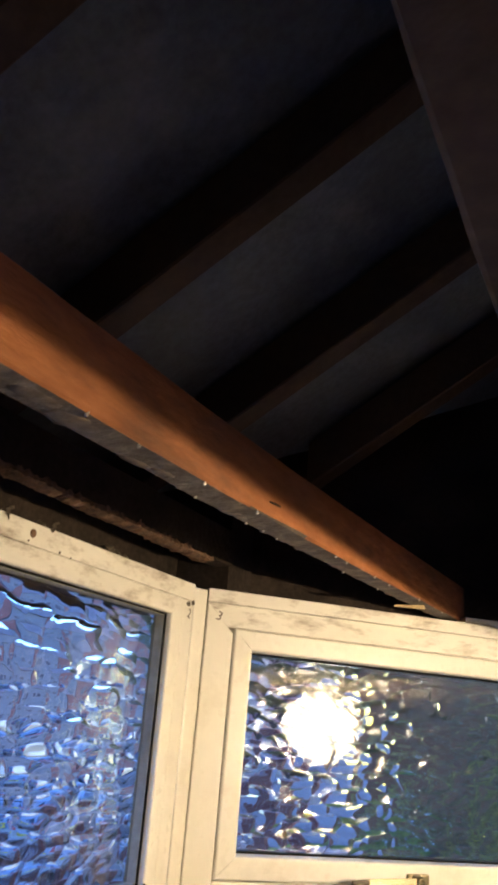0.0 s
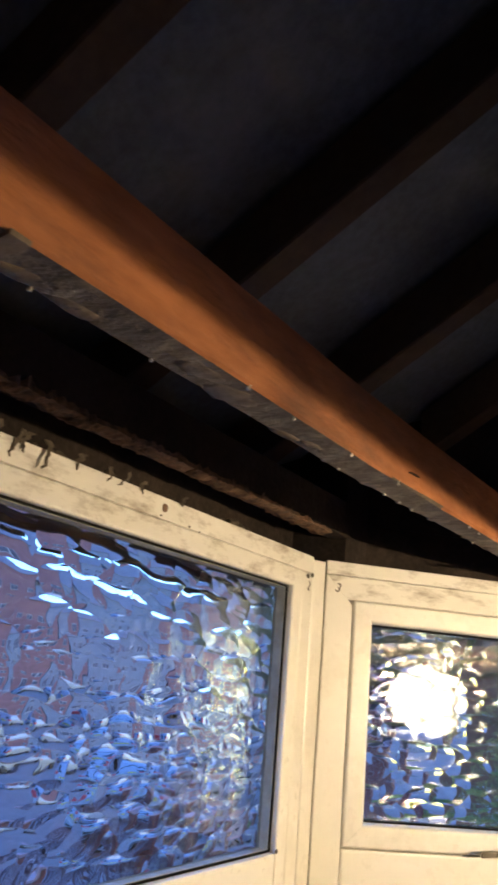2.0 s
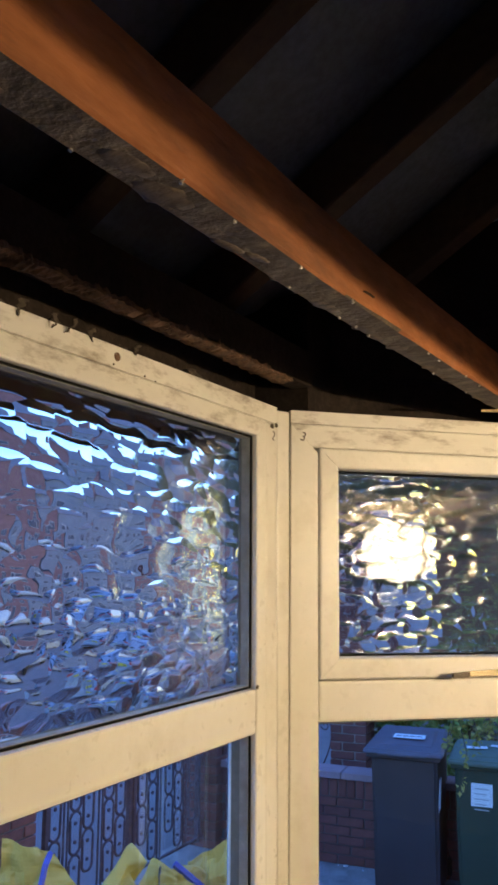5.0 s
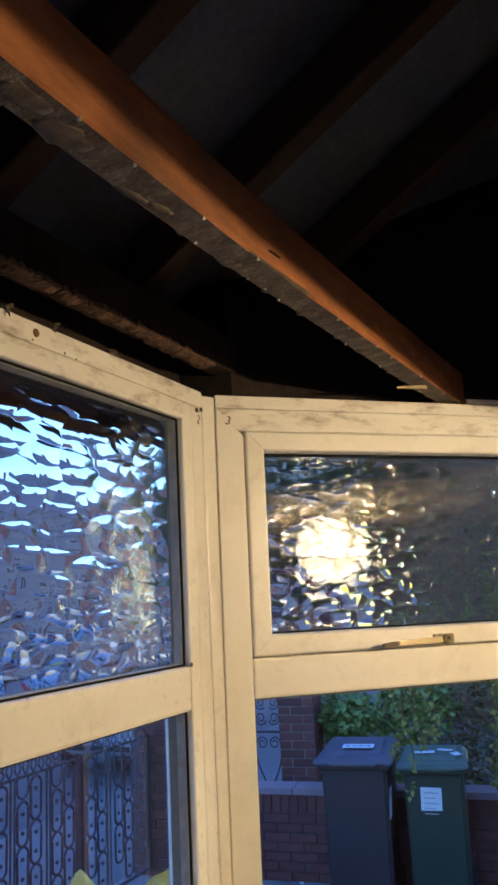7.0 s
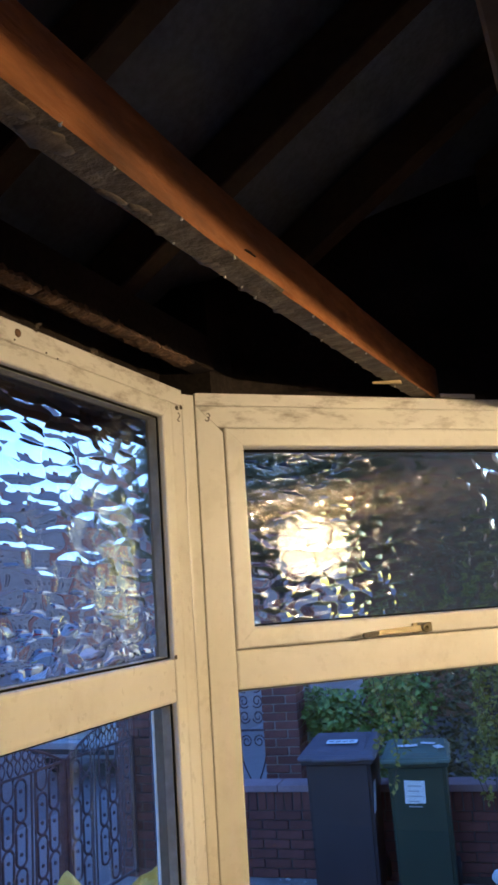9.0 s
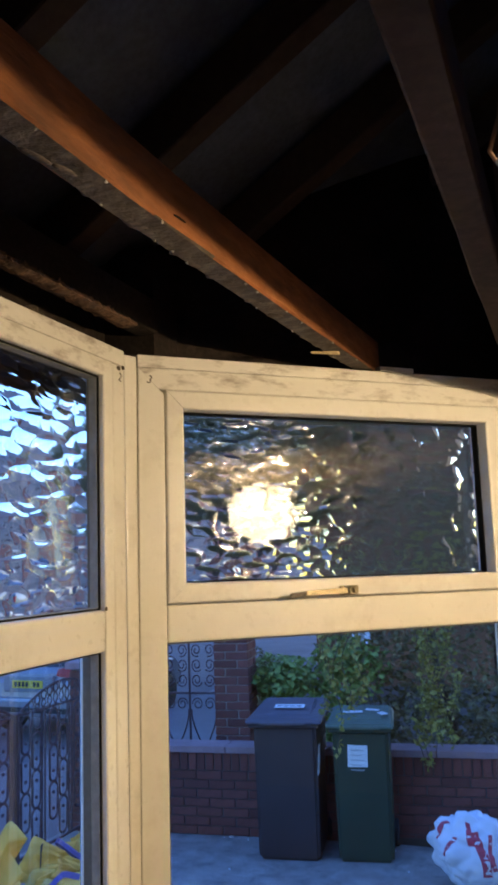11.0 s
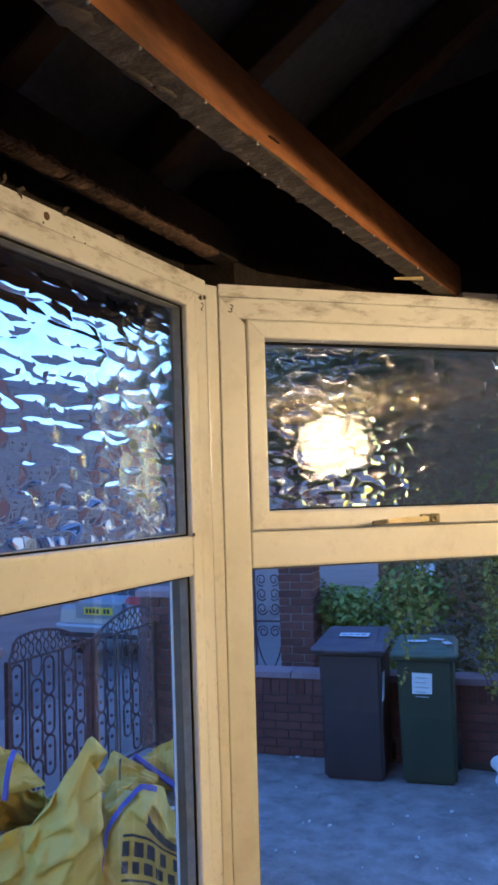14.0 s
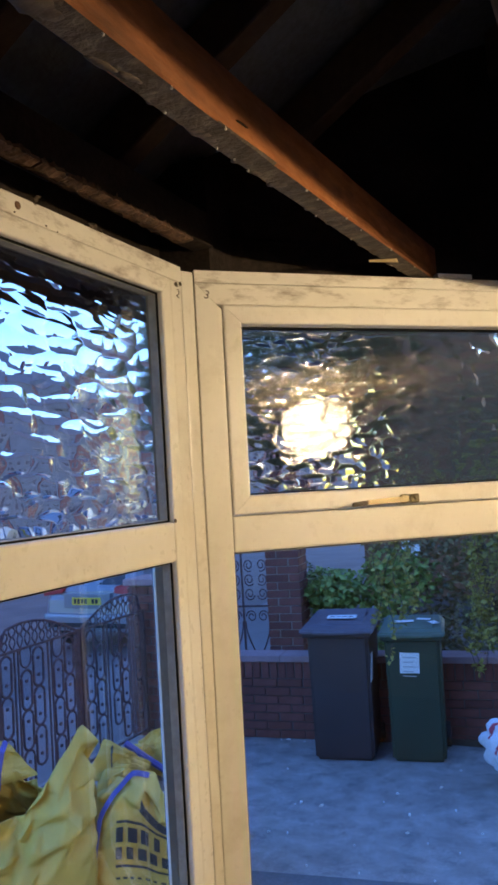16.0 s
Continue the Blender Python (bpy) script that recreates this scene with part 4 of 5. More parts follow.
s = boxed(-0.075, 0.075, -0.003, 0.0, 0.0, 0.215)
lab = part("label", s, PAPER, bin_b, "white paper label")
lab.matrix_local = Matrix.Translation((-0.03, -0.2225, 0.63)) @ Matrix.Rotation(radians(2.2), 4, "X") @ Matrix.Rotation(radians(2), 4, "Y")
for i in range(5):
    part("label_bar", boxed(-0.05, 0.05 - 0.02 * (i % 2), -0.0045, -0.0032, 0.03 + i * 0.036, 0.038 + i * 0.036), INK_GREY, lab)

# ---- iron gates ----
def gate_leaf(y_meet, way):
    """Scrolled iron leaf in the plane x = 0, from the meeting stile to the hinge; way is the side on which it hangs."""
    t = thing("iron_gate", "rust-brown wrought iron gate with oval links and an arched top", "gate", "drive gates", at=Matrix.Translation((-4.03, y_meet, GROUND)))
    w, rail = 0.94, 1.125
    bar = lambda d0, d1, z0, z1, h=0.009, bevel=0.002: boxed(-h, h, min(way * d0, way * d1), max(way * d0, way * d1), z0, z1, bevel)

    def top(d):
        f = d / w
        rise = 0.185 * math.sin(math.pi / 2 * f / 0.66)
        return rail + 0.01 + rise * min(1.0, max(0.0, (0.97 - f) / 0.08))

    part("stile", bar(0.0, 0.034, 0.05, 1.15, 0.017), IRON, t)
    part("stile", bar(w - 0.034, w, 0.05, 1.15, 0.017), IRON, t)
    for z in (0.07, rail):
        part("rail", bar(0.0, w, z, z + 0.018, 0.012), IRON, t)
    part("arch", tube(bmesh.new(), [(0, way * w * i / 40, top(w * i / 40)) for i in range(40)], 0.010, 6), IRON, t)
    # pairs of link columns parted by doubled uprights
    for d in (0.355, 0.725):
        for off in (-0.020, 0.020):
            part("upright", bar(d + off - 0.006, d + off + 0.006, 0.08, rail, 0.006), IRON, t)
    hw, tall = 0.056, 0.285
    for i, d in enumerate((0.125, 0.262, 0.490, 0.625, 0.835)):
        z1 = rail - 0.012 - (0.5 * tall if i % 2 else 0.0)
        if i % 2:
            pts = [(0, way * d + hw * math.cos(k * math.pi / 8), rail - 0.012 - 0.5 * tall + 0.075 - hw * math.sin(k * math.pi / 8)) for k in range(9)]
            part("half_link", tube(bmesh.new(), [(0, way * d + hw, rail)] + pts + [(0, way * d - hw, rail)], 0.008, 5), IRON, t)
        while z1 - tall > 0.08:
            zc, st = z1 - tall / 2, tall / 2 - hw
            pts = [(0, way * d + hw * math.cos(k * math.pi / 8), zc + (st if 0 <= k <= 8 else -st) + hw * math.sin(k * math.pi / 8)) for k in range(16)]
            link = part("link", tube(bmesh.new(), pts, 0.0098, 5, True), IRON, t)
            for dz in (-0.062, 0.062):
                part("rosette", lathe(bmesh.new(), [(0.004, -0.008), (0.014, -0.005), (0.014, 0.005), (0.004, 0.008)], 8, Matrix.Translation((0, way * d, zc + dz)) @ Matrix.Rotation(radians(90), 4, "Y")), IRON, link)
            z1 -= tall + 0.004
    # rings and curls under the arch
    for i in range(1, 11):
        d = w * (i + 0.3) / 11.5
        gap = top(d) - rail - 0.02
        if gap < 0.03:
            continue
        r = min(0.034, gap / 2)
        part("ring", tube(bmesh.new(), [(0, way * d + r * 0.95 * math.cos(k * 0.5236), top(d) - 0.004 - r + r * math.sin(k * 0.5236)) for k in range(12)], 0.007, 5, True), IRON, t)
        if gap - 2 * r > 0.03:
            h = gap - 2 * r
            for sg in (-1, 1):
                part("curl", tube(bmesh.new(), [(0, way * d + sg * 0.028 * math.sin(k * 0.5), rail + 0.018 + h * k / 6) for k in range(7)], 0.006, 5), IRON, t)
    return t


gate_leaf(5.655, -1)
gate_leaf(5.675, 1)


def brick_pier(name, label, x, y, w, h, rot=0.0, joint=MORTAR):
    t = thing(name, label, "pier", kind="structure", at=Matrix.Translation((x, y, GROUND)) @ Matrix.Rotation(rot, 4, "Z"))
    part("core", boxed(-w / 2 + 0.012, w / 2 - 0.012, -w / 2 + 0.012, w / 2 - 0.012, 0, h), joint, t)
    part("cap", boxed(-w / 2 - 0.03, w / 2 + 0.03, -w / 2 - 0.03, w / 2 + 0.03, h, h + 0.06, 0.01), COPING, t)
    return t


PIERS = [(brick_pier("gate_pier", "red brick gate pier with a stone cap", -4.03, 6.80, 0.33, 1.36), 0.33, 1.36),
         (brick_pier("gate_pier", "red brick gate pier beside the drive", -4.10, 4.38, 0.33, 1.22), 0.33, 1.22),
         (brick_pier("garden_pier", "red brick pier in the neighbouring garden", -3.0, 7.62, 0.33, 2.1, radians(8), MORTAR_PALE), 0.33, 2.1)]

railing = thing("iron_railing", "small black iron garden gate with curled bars", "gate", at=Matrix.Translation((-3.72, 7.50, GROUND)) @ Matrix.Rotation(radians(8), 4, "Z"))
for i in range(3):
    part("upright", boxed(i * 0.275 - 0.009, i * 0.275 + 0.009, -0.009, 0.009, 0.05, 1.62), IRON, railing)
for z in (0.12, 1.02, 1.56):
    part("rail", boxed(-0.01, 0.56, -0.01, 0.01, z, z + 0.018), IRON, railing)
for i in range(2):
    xc = 0.1375 + i * 0.275
    for sg in (-1, 1):
        part("crossing_bar", tube(bmesh.new(), [(xc + sg * 0.125 * math.cos(math.pi * k / 14), sg * 0.006, 0.14 + 0.74 * k / 14) for k in range(15)], 0.0075, 5), IRON, railing)
        part("curl", tube(bmesh.new(), [(xc + sg * (0.06 + 0.055 * (1 - k / 26) * math.cos(k * 0.5)), 0, 0.93 + 0.06 * (1 - k / 26) * math.sin(k * 0.5)) for k in range(20)], 0.0065, 5), IRON, railing)
        for zc in (1.15, 1.29, 1.43):
            part("curl", tube(bmesh.new(), [(xc + sg * (0.065 + 0.055 * (1 - k / 26) * math.cos(k * 0.5 + zc * 3)), 0, zc + 0.065 * (1 - k / 26) * math.sin(k * 0.5 + zc * 3)) for k in range(20)], 0.0065, 5), IRON, railing)

# ---- car ----
def parked_car(x, y):
    t = thing("car", "silver hatchback parked at the kerb, seen from behind", "car", at=Matrix.Translation((x, y, GROUND - 0.15)) @ Matrix.Rotation(radians(0), 4, "Z"))
    W = 1.70
    prof = [(py * 0.86, pz) for py, pz in ((0.0, 0.32), (-0.02, 0.55), (0.02, 0.86), (0.10, 0.98), (0.32, 1.36), (0.60, 1.44), (1.5, 1.47), (2.1, 1.40), (2.75, 0.98), (3.6, 0.84), (3.88, 0.62), (3.9, 0.32))]
    bm = bmesh.new()
    cols = []
    for fx, inset in ((-1, 1.0), (-0.86, 0.3), (0, 0.0), (0.86, 0.3), (1, 1.0)):
        col = []
        for (py, pz) in prof:
            half = W / 2 * (1 - 0.16 * max(0, (pz - 0.9)) / 0.55)
            yy = py + (0.07 * inset if py < 1.5 else -0.10 * inset)
            zz = pz - (0.03 * inset if pz > 0.9 else 0)
            col.append(bm.verts.new((fx * half, yy, zz)))
        cols.append(col)
    for a, b in zip(cols, cols[1:]):
        for k in range(len(prof) - 1):
            bm.faces.new((a[k], b[k], b[k + 1], a[k + 1]))
    bm.faces.new([c for c in cols[0]])
    bm.faces.new([c for c in cols[-1]][::-1])
    bm.faces.new([c[0] for c in cols][::-1] + [c[-1] for c in cols])
    bmesh.ops.recalc_face_normals(bm, faces=bm.faces)
    bmesh.ops.bevel(bm, geom=[e for e in bm.edges if e.calc_face_angle(0) > 0.4], offset=0.07, segments=3, affect="EDGES")
    part("body", bm, CAR_PAINT, t)
    bm = bmesh.new()
    hexa(bm, [(-0.60, 0.105, 1.01), (0.60, 0.105, 1.01), (0.60, 0.16, 1.01), (-0.60, 0.16, 1.01), (-0.52, 0.285, 1.33), (0.52, 0.285, 1.33), (0.52, 0.34, 1.33), (-0.52, 0.34, 1.33)])
    part("rear_window", bm, CAR_GLASS, t)
    for sx in (-1, 1):
        bm = bmesh.new()
        hexa(bm, [(sx * 0.46, -0.012, 0.90), (sx * 0.875, 0.05, 0.84), (sx * 0.868, 0.50, 0.92), (sx * 0.46, 0.20, 0.92),
                  (sx * 0.46, 0.035, 0.99), (sx * 0.86, 0.09, 1.03), (sx * 0.845, 0.52, 1.06), (sx * 0.46, 0.20, 1.0)])
        bmesh.ops.recalc_face_normals(bm, faces=bm.faces)
        bmesh.ops.bevel(bm, geom=bm.edges[:], offset=0.015, segments=2, affect="EDGES")
        part("tail_light", bm, CAR_RED, t, "red tail light")
        for wy in (0.66, 2.7):
            bm = lathe(bmesh.new(), [(0.15, -0.09), (0.29, -0.09), (0.31, -0.06), (0.31, 0.06), (0.29, 0.09), (0.15, 0.09)], 24, Matrix.Translation((sx * 0.76, wy, 0.31)) @ Matrix.Rotation(radians(90), 4, "Y"))
            part("wheel", bm, RUBBER, t, smooth=True)
    part("bumper", boxed(-0.80, 0.80, -0.06, 0.1, 0.36, 0.60, 0.05), CAR_PAINT, t, "rounded rear bumper")
    part("bumper_strip", boxed(-0.70, 0.70, -0.066, -0.02, 0.40, 0.47, 0.006), RUBBER, t, "dark rubbing strip")
    part("plate_recess", boxed(-0.42, 0.42, -0.027, 0.05, 0.68, 0.90, 0.01), CAR_PAINT, t)
    pl = part("number_plate", boxed(-0.26, 0.26, -0.040, -0.026, 0.73, 0.84, 0.003), PLATE, t, "yellow rear plate with dark bars")
    for i in range(7):
        if i != 4:
            part("bar", boxed(-0.22 + i * 0.064, -0.175 + i * 0.064, -0.0435, -0.0405, 0.752, 0.818), INK, pl)
    return t


near_car = parked_car(-7.32, 10.22)
for y in (9.5, 15.2, 20.6, 26.4, 32.0):
    far_car = copy_thing(near_car, Matrix.Translation((-16.2, y, GROUND - 0.15)))
    tagged(far_car, "silver car parked along the far side of the street", "car", "cars across the street")

# ---- bulk bags ----
def bulk_bag(at, w, h, seed, peaks, dips, label, printed, straps, loose_from=0.5):
    t = thing("bulk_bag", label, "bag", "bulk bags", at=at)
    rnd = random.Random(seed)
    nu, nv = 34, 17

    def skin(a, f):
        """A point of the slumped cloth: a round the bag, f from the base to the rim."""
        c, s_ = math.cos(a), math.sin(a)
        q_ = (abs(c) ** 5 + abs(s_) ** 5) ** -0.2
        ex, ey = c * q_, s_ * q_
        rim, lean = h + 0.02 * noise.noise((c * 3, s_ * 3, seed * 1.7)), 0.0
        for pa, ph, before, after in peaks:
            d = (a - pa + math.pi) % (2 * math.pi) - math.pi
            g = max(0.0, 1 - (d / after if d > 0 else -d / before))
            rim += ph * min(1.0, 1.15 * g)
            lean += ph * g
        loose = max(0.0, f - loose_from) / (1 - loose_from)
        r = w / 2 * (1 + 0.08 * math.sin(math.pi * min(1, f * 1.25))) - loose * loose * (0.12 - lean * 0.25)
        for pa, depth, pw in dips:
            d = abs((a - pa + math.pi) % (2 * math.pi) - math.pi)
            r -= depth * loose * max(0.0, 1 - d / pw)
        return Vector((ex * r, ey * r, rim * f))

    # coarse cloth whose facets fold sharply where it hangs loose
    bm = bmesh.new()
    rings = []
    for j in range(nv + 1):
        ring = []
        for i in range(nu):
            f = j / nv
            loose = max(0.0, f - loose_from) / (1 - loose_from)
            k = min(1.0, 0.07 + loose * 2.0)
            a = 2 * math.pi * (i + 0.5 * (j % 2) + 0.32 * k * rnd.uniform(-1, 1)) / nu
            p = skin(a, min(1.0, max(0.0, f + (0.35 * k * rnd.uniform(-1, 1) / nv if 0 < j < nv else 0))))
            out = Vector((p.x, p.y, 0)).normalized()
            ring.append(bm.verts.new(p + out * (0.08 * k * rnd.uniform(-1, 1) if j else 0) + Vector((0, 0, 0.02 * loose * rnd.uniform(-1, 1)))))
        rings.append(ring)
    for j, (a, b) in enumerate(zip(rings, rings[1:])):
        for i in range(nu):
            a0, a1, b0, b1 = a[i], a[(i + 1) % nu], b[i], b[(i + 1) % nu]
            tris = ((a0, a1, b0), (a1, b1, b0)) if j % 2 == 0 else ((a0, a1, b1), (a0, b1, b0))
            for tri in tris:
                bm.faces.new(tri)
    bm.faces.new(rings[0][::-1])
    crease = bm.edges.layers.float.new("crease_edge")
    for e in bm.edges:
        e[crease] = 0.85
    me = part("cloth", bm, BAG, t, smooth=True)
    sub = me.modifiers.new("folds", "SUBSURF")
    sub.levels = sub.render_levels = 2
    me.modifiers.new("thickness", "SOLIDIFY").thickness = 0.005
    bm = bmesh.new()
    bmesh.ops.create_grid(bm, x_segments=60, y_segments=60, size=w / 2 * 0.72)
    for v in bm.verts:
        d = max(abs(v.co.x), abs(v.co.y)) / (w / 2)
        v.co.z = h * 0.84 - 0.08 * d + 0.05 * noise.noise((v.co.x * 6, v.co.y * 6, seed)) + 0.03 * noise.noise((v.co.x * 18, v.co.y * 18, seed)) + 0.02 * noise.noise((v.co.x * 45, v.co.y * 45, seed))
    part("rubble", bm, RUBBLE, t, "broken plaster and soil")
    # webbing sewn to the cloth: points (angle, height share) joined smoothly
    for kind, mat, half, pts in straps:
        bm = bmesh.new()
        A, B = [], []
        n = 8 * (len(pts) - 1)
        line = []
        for i in range(n + 1):
            g = i / 8
            k = min(int(g), len(pts) - 2)
            u = g - k
            u = u * u * (3 - 2 * u)
            a, f = (pts[k][q_] + (pts[k + 1][q_] - pts[k][q_]) * u for q_ in (0, 1))
            p = skin(a, min(f, 1.0))
            line.append(p + Vector((p.x, p.y, 0)).normalized() * 0.022 + Vector((0, 0, max(0, f - 1) * h)))
        for i, p in enumerate(line):
            d = (line[min(i + 1, n)] - line[max(i - 1, 0)]).normalized()
            side = d.cross(Vector((p.x, p.y, 0.15)).normalized()).normalized() * half
            A.append(bm.verts.new(p - side))
            B.append(bm.verts.new(p + side))
        for i in range(n):
            bm.faces.new((A[i], B[i], B[i + 1], A[i + 1]))
        part("lifting_loop", bm, mat, t, kind).modifiers.new("thickness", "SOLIDIFY").thickness = 0.004
    if printed:
        # brand print as plain bars that follow the cloth
        rows = ((0.735, 0.752, 1), (0.62, 0.71, 8), (0.515, 0.59, 9), (0.465, 0.482, 1), (0.39, 0.405, 14))
        for f0, f1, n in rows:
            bend = lambda e_: 1.5 * math.pi + math.atan(e_)
            a0, a1 = -0.62, 0.66
            for i in range(n):
                b0, b1 = a0 + (a1 - a0) * i / n, a0 + (a1 - a0) * (i + (rnd.choice((0.45, 0.60, 0.74)) if n > 1 else 1)) / n
                bm = bmesh.new()
                m = 20 if n == 1 else 2
                grid_ = [[bm.verts.new((lambda p: p + Vector((p.x, p.y, 0)).normalized() * 0.015)(skin(bend(b0 + (b1 - b0) * u_ / m), f0 + (f1 - f0) * v_ / 6))) for u_ in range(m + 1)] for v_ in range(7)]
                for v_ in range(6):
                    for u_ in range(m):
                        bm.faces.new((grid_[v_][u_], grid_[v_][u_ + 1], grid_[v_ + 1][u_ + 1], grid_[v_ + 1][u_]))
                part("print_bar", bm, INK, t)
    return t


bulk_bag(facing(-2.975, 3.735, 38), 0.72, 0.62, 3, [(5.98, 0.40, 1.2, 0.30), (2.2, 0.20, 0.9, 0.9)], [(4.6, 0.05, 0.8), (6.45, 0.10, 0.5)], "yellow woven bulk bag of rubble with a tall crumpled flap", False,
         [("blue webbing lifting loop", STRAP, 0.018, [(3.3, 0.5), (3.2, 0.8), (3.05, 1.05), (2.7, 1.1)])])
bulk_bag(facing(-2.42, 4.24, 32), 0.74, 0.70, 8, [(2.45, 0.04, 0.7, 0.5), (0.75, 0.05, 0.5, 0.7), (4.2, 0.07, 0.3, 0.4), (4.95, -0.13, 0.5, 0.6)], [(4.7, 0.05, 1.0)], "yellow woven bulk bag with blue webbing and black print", True,
         [("blue webbing lifting loop", STRAP, 0.014, [(3.95, 0.05), (3.93, 0.5), (3.97, 0.8), (4.05, 0.93), (4.2, 0.99), (4.45, 1.0)]),
          ("dark webbing loop", INK, 0.010, [(3.2, 0.98), (3.0, 1.10), (2.75, 1.10), (2.6, 0.98)]),
          ("dark webbing loop", INK, 0.016, [(4.35, 0.90), (4.45, 0.83), (4.7, 0.80), (5.1, 0.82)])], 0.80)


def cloth_flap(bag, at, corners, fold, seed, mat=BAG, label="loose crumpled flap of woven cloth", name="flap", n=14):
    """A stiff creased sheet between four corners, in the order round its edge."""
    inv = at.inverted()
    a, b, c, d = (inv @ Vector(q_) for q_ in corners)
    nrm = (b - a).cross(d - a).normalized()
    bm = bmesh.new()
    rows = []
    for i in range(n + 1):
        u = i / n
        row = []
        for j in range(n + 1):
            v = j / n
            p = (a * (1 - u) + b * u) * (1 - v) + (d * (1 - u) + c * u) * v
            e = noise.voronoi((u * 2.3 + seed, v * 2.0, seed * 0.7))[0]
            p += nrm * fold * (1.6 * (e[1] - e[0]) + 0.8 * noise.noise((u * 3, v * 3, seed)) + 0.6 * math.sin(3.1 * u))
            p += (c - a) * 0.05 * noise.noise((u * 4, v * 4, seed + 9))
            row.append(bm.verts.new(p))
        rows.append(row)
    for i in range(n):
        for j in range(n):
            bm.faces.new((rows[i][j], rows[i + 1][j], rows[i + 1][j + 1], rows[i][j + 1]))
    f = part(name, bm, mat, bag, label)
    f.modifiers.new("thickness", "SOLIDIFY").thickness = 0.004
    return f


rubble_bag = bpy.data.objects["bulk_bag"]
bm = tube(bmesh.new(), [(-3.115, 3.785, 0.309), (-3.083, 3.719, 0.279), (-3.077, 3.684, 0.189), (-3.07, 3.663, 0.102)], 0.017, 6)
bmesh.ops.transform(bm, matrix=facing(-2.975, 3.735, 38).inverted(), verts=bm.verts)
part("lifting_loop", bm, STRAP, rubble_bag, "blue webbing lifting loop")
FLAP_EDGE = [(-3.277, 3.601, 0.091), (-3.02, 3.923, 0.103), (-3.134, 3.822, 0.302), (-3.274, 3.603, 0.41)]
cloth_flap(rubble_bag, facing(-2.975, 3.735, 38), FLAP_EDGE, 0.03, 11)
BAG_AT = facing(-2.42, 4.24, 32)
printed_bag = bpy.data.objects["bulk_bag.001"]
cloth_flap(printed_bag, BAG_AT, ((-2.80, 4.04, 0.05), (-2.60, 4.28, -0.03), (-2.56, 4.35, 0.06), (-2.765, 4.20, 0.23)), 0.035, 3)
cloth_flap(printed_bag, BAG_AT, ((-2.62, 4.46, -0.10), (-2.38, 4.50, -0.14), (-2.50, 4.57, 0.27), (-2.70, 4.45, 0.15)), 0.03, 6)
bm = tube(bmesh.new(), [(-2.72, 4.34, 0.165), (-2.60, 4.43, 0.04), (-2.475, 4.45, -0.035), (-2.43, 4.46, -0.10)], 0.020, 6)
bmesh.ops.transform(bm, matrix=BAG_AT.inverted(), verts=bm.verts)
part("lifting_loop", bm, STRAP, printed_bag, "blue webbing lifting loop")
bm = tube(bmesh.new(), [(-2.487, 4.425, -0.01), (-2.455, 4.39, -0.08), (-2.434, 4.365, -0.15)], 0.020, 6)
bmesh.ops.transform(bm, matrix=BAG_AT.inverted(), verts=bm.verts)
part("lifting_loop", bm, STRAP, printed_bag, "blue webbing lifting loop")
bm = bmesh.new()
bmesh.ops.create_grid(bm, x_segments=8, y_segments=8, size=0.07)
for v in bm.verts:
    v.co = Vector((v.co.x * 1.3, v.co.y, 0.006 + 0.012 * abs(noise.noise(v.co * 22))))
scrap = tagged(mesh_object("paper_scrap", bm, PAPER), "white torn scrap lying on the rubble in the bag", "scrap")
scrap.matrix_world = facing(-2.345, 4.13, 20) @ Matrix.Translation((0.0, 0, 0.545)) @ Euler((0.35, 0.1, 0)).to_matrix().to_4x4()
scrap.modifiers.new("thickness", "SOLIDIFY").thickness = 0.002

# ---- rubble sack ----
t = thing("rubble_sack", "full white woven sack with red printed stripes on the drive", "sack", at=facing(-0.73, 6.30, -10))


def sack_skin(p):
    d = noise.voronoi(p * 7.0)[0]
    e = noise.voronoi(p * 16.0)[0]
    k = 0.90 + 0.16 * noise.noise(p * 5) + 0.30 * (d[1] - d[0]) + 0.10 * (e[1] - e[0])
    return Vector((p.x * k, p.y * 0.85 * k, max(-0.25, p.z * 0.90 * k)))


bm = bmesh.new()
bmesh.ops.create_icosphere(bm, subdivisions=5, radius=0.28)
for v in bm.verts:
    v.co = sack_skin(v.co.copy())
part("cloth", bm, SACK, t, smooth=True).location = (0, 0, 0.25)
for a, wd, f0, f1 in ((-0.70, 0.014, 0.4, 0.9), (-0.35, 0.022, 0.1, 0.6), (0.05, 0.030, 0.45, 1.05), (0.42, 0.034, -0.3, 0.8), (0.80, 0.020, -0.2, 0.7)):
    bm = bmesh.new()
    A, B = [], []
    for i in range(25):
        f = f0 + (f1 - f0) * i / 24
        for lst, off in ((A, -wd), (B, wd)):
            aa = a + off / 0.3 + 0.12 * math.sin(f * 3 + a * 5)
            p = Vector((math.sin(aa) * math.cos(f), -math.cos(aa) * math.cos(f), math.sin(f))) * 0.28
            lst.append(bm.verts.new(sack_skin(p) * 1.015))
    for i in range(24):
        bm.faces.new((A[i], B[i], B[i + 1], A[i + 1]))
    st = part("stripe", bm, SACK_RED, t, "red printed stripe")
    st.location = (0, 0, 0.25)
    st.modifiers.new("thickness", "SOLIDIFY").thickness = 0.006

